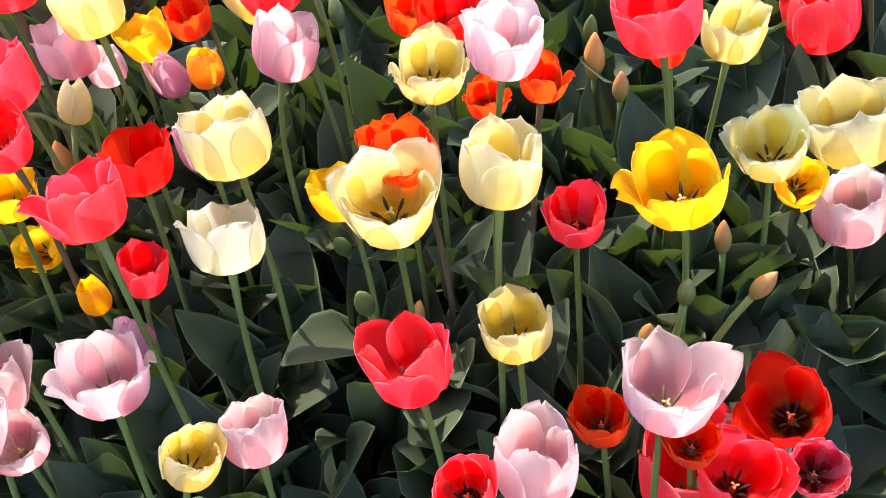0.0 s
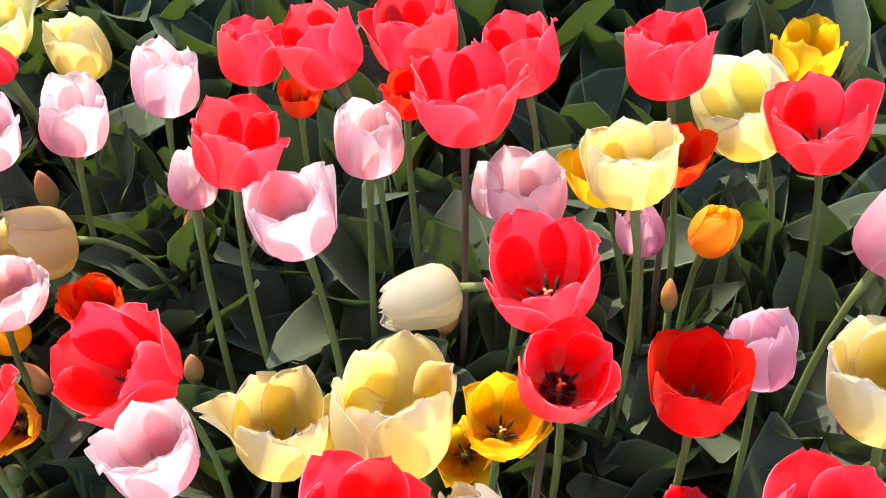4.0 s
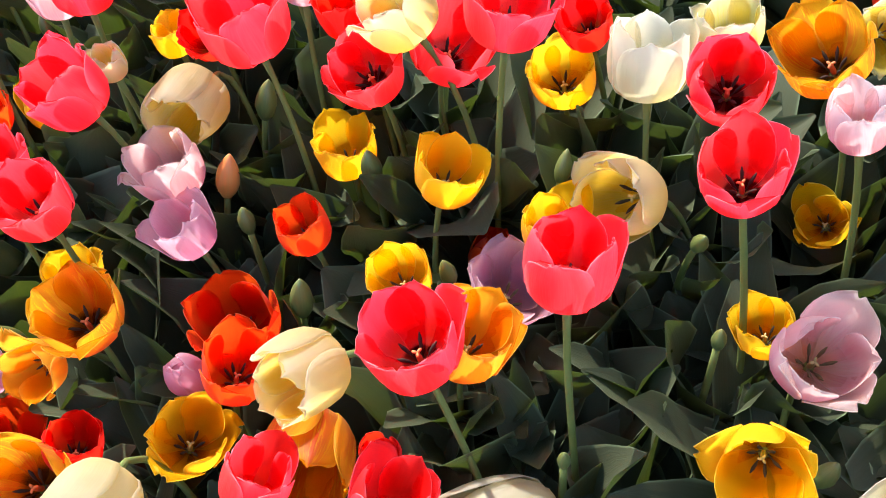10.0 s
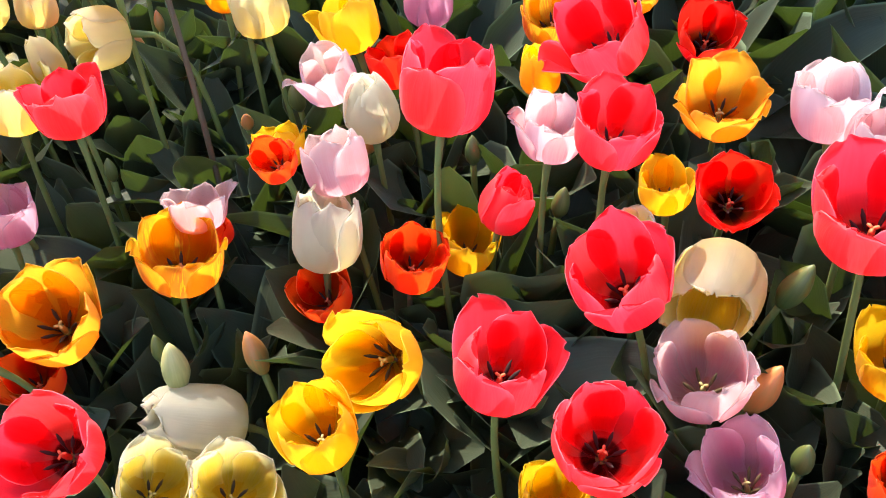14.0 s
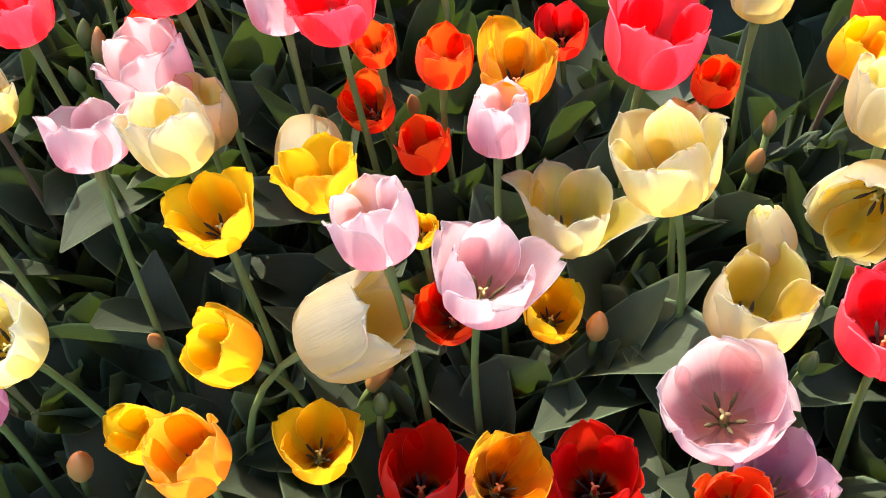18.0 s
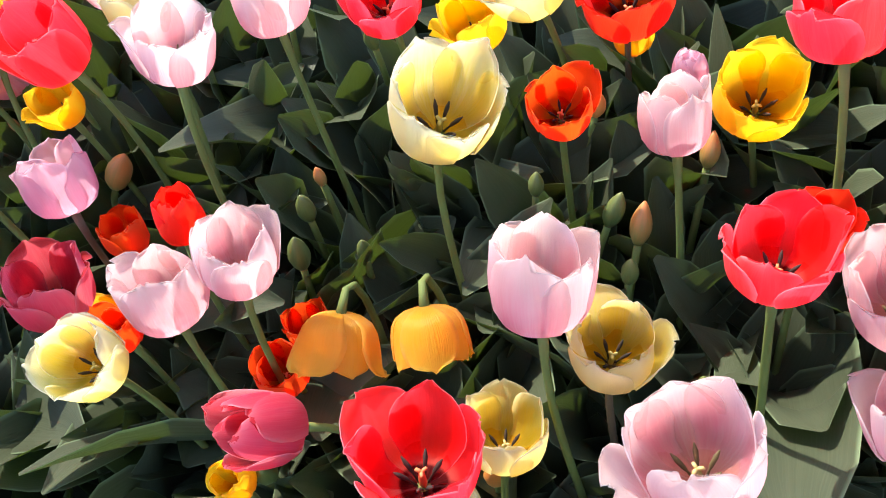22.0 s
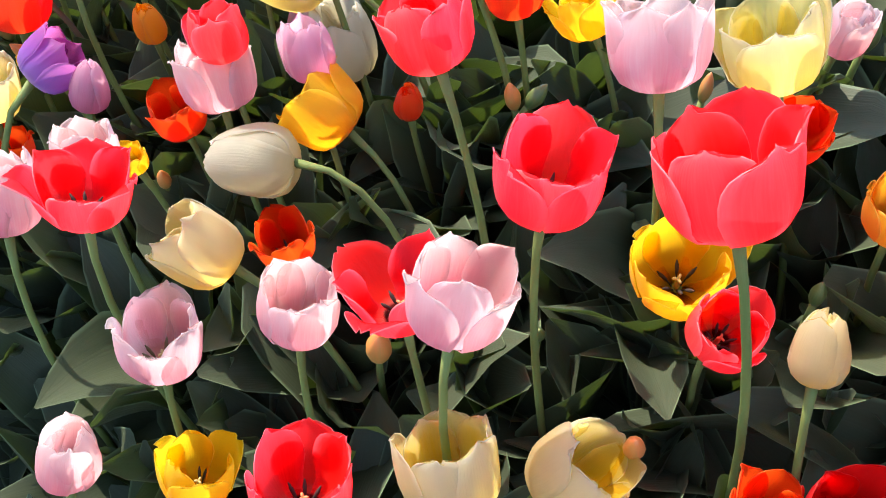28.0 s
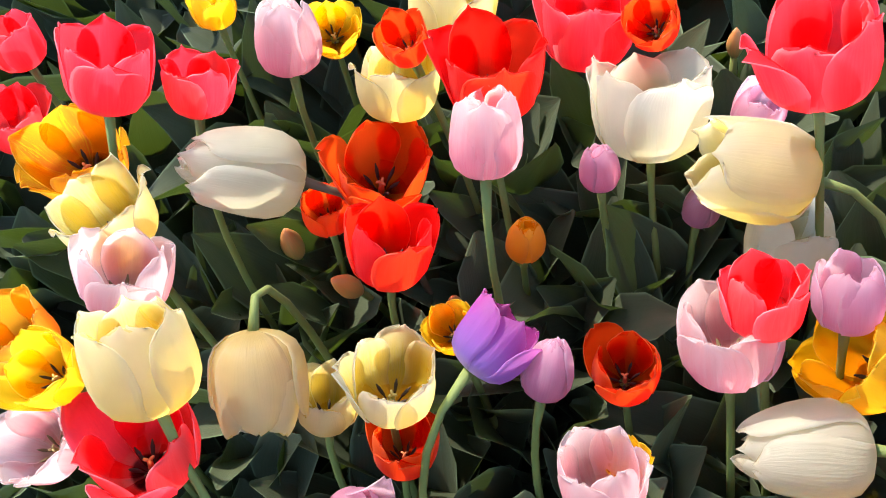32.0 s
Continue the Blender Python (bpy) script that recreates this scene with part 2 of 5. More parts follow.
def green_mat(name, low, high, vein, through, rough=0.46, glow=0.3, margin=None):
    m, nt, nodes, links, bsdf = node_mat(name)
    uv = nodes.new("ShaderNodeUVMap")
    info = nodes.new("ShaderNodeObjectInfo")
    geo = nodes.new("ShaderNodeNewGeometry")
    rnd = maths(nt, "FRACT", maths(nt, "ADD", info.outputs["Random"], geo.outputs["Random Per Island"]))
    mapping = nodes.new("ShaderNodeMapping")
    mapping.inputs["Scale"].default_value = (26.0, 0.7, 1.0)
    links.new(uv.outputs["UV"], mapping.inputs["Vector"])
    fine = nodes.new("ShaderNodeTexNoise")
    fine.inputs["Scale"].default_value = 2.0
    fine.inputs["Detail"].default_value = 4.0
    links.new(mapping.outputs[0], fine.inputs["Vector"])
    tc = nodes.new("ShaderNodeTexCoord")
    bloom = nodes.new("ShaderNodeTexNoise")
    bloom.inputs["Scale"].default_value = 30.0
    bloom.inputs["Detail"].default_value = 6.0
    links.new(tc.outputs["Object"], bloom.inputs["Vector"])
    col = blend(nt, maths(nt, "ADD", maths(nt, "MULTIPLY", bloom.outputs["Fac"], 0.7), maths(nt, "SUBTRACT", maths(nt, "MULTIPLY", rnd, 0.6), 0.2), True), low, high)
    col = blend(nt, maths(nt, "MULTIPLY", maths(nt, "SUBTRACT", fine.outputs["Fac"], 0.45, True), 1.1), col, vein)
    if margin:
        sep = nodes.new("ShaderNodeSeparateXYZ")
        links.new(uv.outputs["UV"], sep.inputs[0])
        across = maths(nt, "ABSOLUTE", maths(nt, "SUBTRACT", sep.outputs["X"], 0.5))
        col = blend(nt, maths(nt, "MULTIPLY", maths(nt, "SUBTRACT", across, 0.46, True), 22.0, True), col, margin)
    links.new(col, bsdf.inputs["Base Color"])
    links.new(maths(nt, "ADD", maths(nt, "MULTIPLY", bloom.outputs["Fac"], 0.25), rough - 0.1), bsdf.inputs["Roughness"])
    bsdf.inputs["Specular IOR Level"].default_value = 0.16
    bump = nodes.new("ShaderNodeBump")
    bump.inputs["Strength"].default_value = 0.3
    bump.inputs["Distance"].default_value = 0.0012
    links.new(fine.outputs["Fac"], bump.inputs["Height"])
    links.new(bump.outputs[0], bsdf.inputs["Normal"])
    tl = nodes.new("ShaderNodeBsdfTranslucent")
    tl.inputs["Color"].default_value = through
    mix = nodes.new("ShaderNodeMixShader")
    mix.inputs[0].default_value = glow
    links.new(bsdf.outputs[0], mix.inputs[1])
    links.new(tl.outputs[0], mix.inputs[2])
    links.new(mix.outputs[0], nodes["Material Output"].inputs["Surface"])
    return m


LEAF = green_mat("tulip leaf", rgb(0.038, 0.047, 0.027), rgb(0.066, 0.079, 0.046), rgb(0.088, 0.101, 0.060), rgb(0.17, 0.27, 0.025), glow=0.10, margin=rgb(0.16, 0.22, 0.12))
STEM = green_mat("tulip stem", rgb(0.12, 0.16, 0.045), rgb(0.19, 0.23, 0.070), rgb(0.17, 0.20, 0.065), rgb(0.25, 0.38, 0.06), rough=0.5, glow=0.12)
STEM_DARK = green_mat("bronze stem", rgb(0.12, 0.085, 0.05), rgb(0.16, 0.11, 0.07), rgb(0.15, 0.10, 0.06), rgb(0.3, 0.2, 0.08), rough=0.5, glow=0.1)


def bud_mat(name, low, high):
    m, nt, nodes, links, bsdf = node_mat(name)
    uv = nodes.new("ShaderNodeUVMap")
    sep = nodes.new("ShaderNodeSeparateXYZ")
    links.new(uv.outputs["UV"], sep.inputs[0])
    mapping = nodes.new("ShaderNodeMapping")
    mapping.inputs["Scale"].default_value = (12.0, 1.0, 1.0)
    links.new(uv.outputs["UV"], mapping.inputs["Vector"])
    fine = nodes.new("ShaderNodeTexNoise")
    fine.inputs["Scale"].default_value = 2.5
    fine.inputs["Detail"].default_value = 4.0
    links.new(mapping.outputs[0], fine.inputs["Vector"])
    col = blend(nt, maths(nt, "MULTIPLY", maths(nt, "ADD", sep.outputs["Y"], maths(nt, "SUBTRACT", fine.outputs["Fac"], 0.5)), 0.9, True), low, high)
    links.new(col, bsdf.inputs["Base Color"])
    bsdf.inputs["Roughness"].default_value = 0.45
    bsdf.inputs["Subsurface Weight"].default_value = 0.1
    bsdf.inputs["Subsurface Radius"].default_value = (0.01, 0.01, 0.005)
    return m


BUD = {
    "green": bud_mat("green bud", rgb(0.05, 0.085, 0.022), rgb(0.13, 0.15, 0.04)),
    "blushed": bud_mat("blushed bud", rgb(0.17, 0.17, 0.045), rgb(0.50, 0.17, 0.05)),
    "orange": bud_mat("orange bud", rgb(0.40, 0.24, 0.06), rgb(0.66, 0.20, 0.05)),
    "cream": bud_mat("cream bud", rgb(0.26, 0.29, 0.09), rgb(0.50, 0.46, 0.18)),
}


def plain_mat(name, a, b, rough=0.6, scale=300.0):
    m, nt, nodes, links, bsdf = node_mat(name)
    tc = nodes.new("ShaderNodeTexCoord")
    n = nodes.new("ShaderNodeTexNoise")
    n.inputs["Scale"].default_value = scale
    links.new(tc.outputs["Object"], n.inputs["Vector"])
    links.new(blend(nt, n.outputs["Fac"], a, b), bsdf.inputs["Base Color"])
    bsdf.inputs["Roughness"].default_value = rough
    return m


ANTHER_DARK = plain_mat("dark anther", rgb(0.010, 0.006, 0.006), rgb(0.035, 0.018, 0.012), 0.8)
ANTHER_BROWN = plain_mat("olive anther", rgb(0.06, 0.045, 0.015), rgb(0.13, 0.09, 0.03), 0.8)
PISTIL = plain_mat("pistil", rgb(0.20, 0.19, 0.05), rgb(0.32, 0.27, 0.08), 0.5)
STIGMA = plain_mat("stigma", rgb(0.36, 0.30, 0.10), rgb(0.48, 0.40, 0.16), 0.6)
STIGMA_RED = plain_mat("orange stigma", rgb(0.46, 0.14, 0.05), rgb(0.56, 0.24, 0.09), 0.6)
PISTIL_RED = plain_mat("reddish pistil", rgb(0.36, 0.08, 0.03), rgb(0.50, 0.16, 0.06), 0.5)

soil, nt, nodes, links, bsdf = node_mat("soil")
tc = nodes.new("ShaderNodeTexCoord")
crumbs = nodes.new("ShaderNodeTexNoise")
crumbs.inputs["Scale"].default_value = 60.0
crumbs.inputs["Detail"].default_value = 10.0
links.new(tc.outputs["Object"], crumbs.inputs["Vector"])
links.new(ramp(nt, crumbs.outputs["Fac"], [(0.3, rgb(0.012, 0.009, 0.007)), (0.7, rgb(0.05, 0.036, 0.026))]), bsdf.inputs["Base Color"])
bsdf.inputs["Roughness"].default_value = 0.95
bump = nodes.new("ShaderNodeBump")
bump.inputs["Distance"].default_value = 0.02
links.new(crumbs.outputs["Fac"], bump.inputs["Height"])
links.new(bump.outputs[0], bsdf.inputs["Normal"])


# ---- ground ----
SLOPE_X, SLOPE_Y, BLOOM = 0.0996, 0.2129, 0.42
STEM_LENGTH = 0.35
WALK_DIR = Vector((-0.904, 0.428, 0)).normalized()
FAR_DIR = Vector((WALK_DIR.y, -WALK_DIR.x, 0))
FAR_DIR = FAR_DIR if FAR_DIR.y > 0 else -FAR_DIR


def bed_height(x, y):
    """The bed rises gently from the path towards its middle, then levels out."""
    p = Vector((x, y, 0))
    d, s = p.dot(FAR_DIR), p.dot(WALK_DIR)
    rise = math.hypot(SLOPE_X, SLOPE_Y)
    e = min(max(d, -0.1), 1.5)
    base = BLOOM - STEM_LENGTH + rise * e
    return base + 0.012 * noise.noise((x * 3, y * 3, 0))


def mesh_ob(name, verts, faces, mats, parent=None, uvs=None, slots=None, label="", smooth=True):
    me = bpy.data.meshes.new(name)
    me.from_pydata(verts, [], faces)
    for mt in mats:
        me.materials.append(mt)
    if uvs is not None:
        layer = me.uv_layers.new(name="UVMap")
        loops = np.empty(len(me.loops), dtype=np.int32)
        me.loops.foreach_get("vertex_index", loops)
        layer.data.foreach_set("uv", np.asarray(uvs, dtype=np.float32)[loops].ravel())
    if slots is not None:
        me.polygons.foreach_set("material_index", np.asarray(slots, dtype=np.int32))
    if smooth:
        me.polygons.foreach_set("use_smooth", np.ones(len(me.polygons), dtype=bool))
    me.update()
    ob = new(name, me)
    if parent:
        ob.parent = parent
    if label:
        tagged(ob, label)
    return ob


def build_ground():
    def axis(a, b, step, reach):
        inner = list(np.arange(a, b + step / 2, step))
        outer = [0.4, 1, 3, 10, 40, 150, reach]
        return [a - o for o in reversed(outer)] + inner + [b + o for o in outer]

    xs, ys = axis(-6.0, 2.0, 0.08, 600), axis(-0.6, 4.6, 0.08, 600)
    verts = [(x, y, bed_height(x, y)) for y in ys for x in xs]
    w = len(xs)
    faces = [(j * w + i, j * w + i + 1, (j + 1) * w + i + 1, (j + 1) * w + i) for j in range(len(ys) - 1) for i in range(w - 1)]
    tagged(mesh_ob("ground", verts, faces, [soil]), "dark crumbly soil under the tulips", "ground", kind="structure")


build_ground()


# ---- tulips ----
def strip_faces(nu, nv, start=0, flip=False):
    out = []
    for j in range(nv - 1):
        for i in range(nu - 1):
            a = start + j * nu + i
            q = (a, a + 1, a + nu + 1, a + nu)
            out.append(q[::-1] if flip else q)
    return out


NU, NV = 11, 12
PROFILE_V = np.array([0.0, 0.10, 0.22, 0.40, 0.60, 0.80, 0.92, 1.0])


def petal_sheet(radius, height, opening, width, rng, inner, wave):
    """One petal of a cup about the z axis, centred on +x: a grid of points from its base to its tip."""
    o = min(max(opening, 0.0), 1.1)
    lip = np.interp(o, [0, 0.15, 0.3, 0.5, 0.7, 0.9, 1.1], [0.16, 0.46, 0.76, 1.00, 1.22, 1.50, 1.80])
    curl = np.interp(o, [0, 0.4, 0.7, 1.1], [-0.02, 0.0, 0.05, 0.12])
    v = 0.5 - 0.5 * np.cos(np.pi * np.linspace(0.08, 1, NV))
    v = (v - v[0]) / (1 - v[0])
    rs = np.interp(v, PROFILE_V, np.array([0.10, 0.54, 0.86, 1.04, 0.66 + 0.34 * lip + 0.12 * (1 - o), 0.36 + 0.64 * lip + 0.10 * (1 - o), 0.16 + 0.84 * lip + 0.05 * (1 - o), lip + curl - 0.05 * (1 - o)]))
    zs = np.interp(v, PROFILE_V, np.array([0.0, 0.025, 0.11, 0.34, 0.60, 0.83, 0.95, 1.0 - 0.8 * max(curl, 0)]))
    for arr in (rs, zs):
        arr[1:-1] = 0.25 * arr[:-2] + 0.5 * arr[1:-1] + 0.25 * arr[2:]
    form = np.where(v < 0.45, (v / 0.45) ** 0.5, (1 - np.clip((v - 0.45) / 0.55, 0, 1) ** 2.5) ** 0.5)
    form = np.maximum(form, 0.16)
    u = np.linspace(-1, 1, NU)
    half = width * form
    phase, phase2 = rng.uniform(0, 6.28, 2)
    grid = np.empty((NV, NU, 3))
    for j in range(NV):
        r = rs[j] * radius
        ang = np.clip(half[j] * radius / max(r, 0.25 * radius), 0, 1.15) * u
        cup = 1.0 - (0.13 if inner else 0.10) * u ** 2 * min(1.0, v[j] * 2) + (0.04 if inner else 0.10) * np.abs(u) ** 4 * v[j] ** 2 + 0.05 * max(0.0, (v[j] - 0.86) / 0.14) ** 2 + 0.035 * np.abs(u) ** 8 * min(1.0, v[j] * 3)
        ripple = 1 + wave * v[j] ** 2 * np.sin(u * 4.2 + phase) * np.abs(u) + 0.02 * np.exp(-(u / 0.18) ** 2) * v[j] ** 0.5
        rr = r * cup * ripple
        grid[j, :, 0] = rr * np.cos(ang)
        grid[j, :, 1] = rr * np.sin(ang)
        notch = 0.05 * height * math.sin(phase) * math.exp(-((1 - v[j]) / 0.12) ** 2) * np.exp(-((u - 0.35 * math.cos(phase2)) / 0.22) ** 2)
        edge_drop = notch + 0.055 * height * np.abs(u) ** 2.0 * v[j] ** 2
        grid[j, :, 2] = zs[j] * height - edge_drop + wave * 0.25 * height * v[j] ** 3 * np.sin(u * 5.0 + phase2) * np.abs(u)
    return grid, np.stack([np.tile((u + 1) / 2, (NV, 1)), np.tile(v[:, None], (1, NU))], -1)


PETAL_FACES = strip_faces(NU, NV, 0) + strip_faces(NU, NV, NU * NV, True)
ring = [i for i in range(NU)] + [j * NU + NU - 1 for j in range(1, NV)] + [(NV - 1) * NU + i for i in range(NU - 2, -1, -1)] + [j * NU for j in range(NV - 2, 0, -1)]
PETAL_FACES += [(a + NU * NV, b + NU * NV, b, a) for a, b in zip(ring, ring[1:] + ring[:1])]
PETAL_SLOTS = [0] * ((NU - 1) * (NV - 1)) + [1] * ((NU - 1) * (NV - 1)) + [0] * len(ring)


def tube(points, radii, sides=7):
    pts = [Vector(p) for p in points]
    verts, uvs, faces = [], [], []
    side = Vector((1, 0, 0))
    for k, p in enumerate(pts):
        t = (pts[min(k + 1, len(pts) - 1)] - pts[max(k - 1, 0)]).normalized()
        side = (side - t * side.dot(t)).normalized()
        up = t.cross(side)
        for i in range(sides):
            a = 2 * math.pi * i / sides
            verts.append(p + float(radii[k]) * (math.cos(a) * side + math.sin(a) * up))
            uvs.append((i / sides, k / (len(pts) - 1)))
    for k in range(len(pts) - 1):
        for i in range(sides):
            a, b = k * sides + i, k * sides + (i + 1) % sides
            faces.append((a, b, b + sides, a + sides))
    faces.append(tuple(range(sides))[::-1])
    faces.append(tuple(range((len(pts) - 1) * sides, len(pts) * sides)))
    return verts, faces, uvs


def stem_points(base, top, axis, n=10):
    """From the soil up and over into the bloom."""
    rise = (top - base).length
    a, b = base + Vector((0, 0, rise * 0.45)), top - axis * rise * 0.26
    out = []
    for k in range(n):
        t = k / (n - 1)
        out.append(base * (1 - t) ** 3 + a * 3 * t * (1 - t) ** 2 + b * 3 * t * t * (1 - t) + top * t ** 3)
    return out


def leaf_sheet(length, width, arch, fold, twist, wave, bend, blunt, rng, nu=7, nv=12):
    """A lance-shaped leaf that climbs from its base and arches outwards along +x."""
    t = np.linspace(0, 1, nv)
    lean = np.radians(8 + arch * t ** 1.4)
    ds = length / (nv - 1)
    cx = np.concatenate([[0], np.cumsum(np.sin(lean[:-1]) * ds)])
    cz = np.concatenate([[0], np.cumsum(np.cos(lean[:-1]) * ds)])
    form = 0.06 + 0.94 * np.sqrt(t * 0.94 + 0.06) * (1 - np.clip(t, 0, 1) ** blunt) ** 0.85 / 0.66
    u = np.linspace(-1, 1, nu)
    grid = np.empty((nv, nu, 3))
    ph = rng.uniform(0, 6.28)
    for j in range(nv):
        tw = math.radians(twist) * t[j]
        w = width * 0.5 * form[j]
        f = math.radians(fold * (1.6 - 1.2 * t[j]))
        off = (0.10 * np.abs(u) + 0.95 * u ** 2) * w * math.sin(f) + wave * w * np.sin(8 * t[j] + ph + 1.5 * np.sign(u)) * u ** 2
        side = u * w * math.cos(f)
        nx, nz = -math.cos(lean[j]), math.sin(lean[j])
        y = side * math.cos(tw) - off * math.sin(tw)
        q = side * math.sin(tw) + off * math.cos(tw)
        grid[j, :, 0] = cx[j] + q * nx
        grid[j, :, 1] = y + bend * t[j] ** 2
        grid[j, :, 2] = cz[j] + q * nz
    uv = np.stack([np.tile((u + 1) / 2, (nv, 1)), np.tile(t[:, None], (1, nu))], -1)
    return grid.reshape(-1, 3), strip_faces(nu, nv), uv.reshape(-1, 2)


leaf_rng = np.random.default_rng(5)
LEAVES = []
for k in range(34):
    g, f, uv = leaf_sheet(leaf_rng.uniform(0.20, 0.335), leaf_rng.uniform(0.048, 0.094), 6 + 75 * leaf_rng.uniform(0, 1) ** 1.7, leaf_rng.uniform(18, 50),
                          leaf_rng.uniform(-35, 35), leaf_rng.uniform(0.25, 0.80), leaf_rng.uniform(-0.06, 0.06), leaf_rng.uniform(2.8, 5.2), leaf_rng)
    ob = mesh_ob("leaf_pattern", g.tolist(), f, [LEAF], uvs=uv)
    LEAVES.append((ob.data, g, f, uv))
    bpy.data.objects.remove(ob)

planting = np.random.default_rng(11)
NOUN = {"white": "creamy white", "ivory": "ivory white", "lemon": "pale lemon-yellow", "yellow": "golden yellow", "apricot": "apricot-orange",
        "flamed": "orange-flamed yellow", "orange": "orange-red", "scarlet": "scarlet red", "coral": "coral red", "pink": "pale pink",
        "lilac": "lilac-pink", "wine": "wilting rose-red", "purple": "purple and violet"}


KIND = {"white": "white", "ivory": "white", "lemon": "lemon", "yellow": "yellow", "apricot": "orange", "flamed": "orange", "orange": "orange", "scarlet": "red",
        "coral": "red", "pink": "pink", "lilac": "lilac", "wine": "red", "purple": "purple"}


BLOOMS, LEAFY = [], []
# the plants lean a little towards the sun, away from the path
LEAN_XY = Vector((-0.43, 0.9, 0)).normalized()
LEAN_M = Matrix.Rotation(radians(-7), 4, Vector((0.9, 0.43, 0)).normalized())
CLEAR = np.array((0.0, -0.030, 0.045))


def in_bloom(points):
    """Whether any of the points lies inside an opened bloom."""
    for c, r in BLOOMS:
        if abs(points[:, 0] - c[0]).min() < r and (((points - c) ** 2).sum(1) < r * r).any():
            return True
    return False


def add_leaves():
    """Each plant's own leaves, grown clear of the blooms."""
    for parent, count, size in LEAFY:
        start = planting.uniform(0, 360)
        foot = np.array(parent.matrix_world.translation)
        for i in range(count):
            for attempt in range(6):
                data, g, _, _ = LEAVES[planting.integers(len(LEAVES))]
                s = min(size * planting.uniform(0.8, 1.15) * (1 - 0.06 * attempt), 0.28 / g[:, 2].max())
                a = start + i * 360 / count + planting.uniform(-35, 35)
                m = LEAN_M @ pose(0, 0, -0.005, 0, planting.uniform(-4, 10), a) @ Matrix.Diagonal((s, s, s * planting.uniform(0.9, 1.1), 1))
                if not in_bloom(g[::2] @ np.array(m.to_3x3()).T + foot):
                    break
            else:
                continue
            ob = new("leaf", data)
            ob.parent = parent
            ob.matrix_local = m


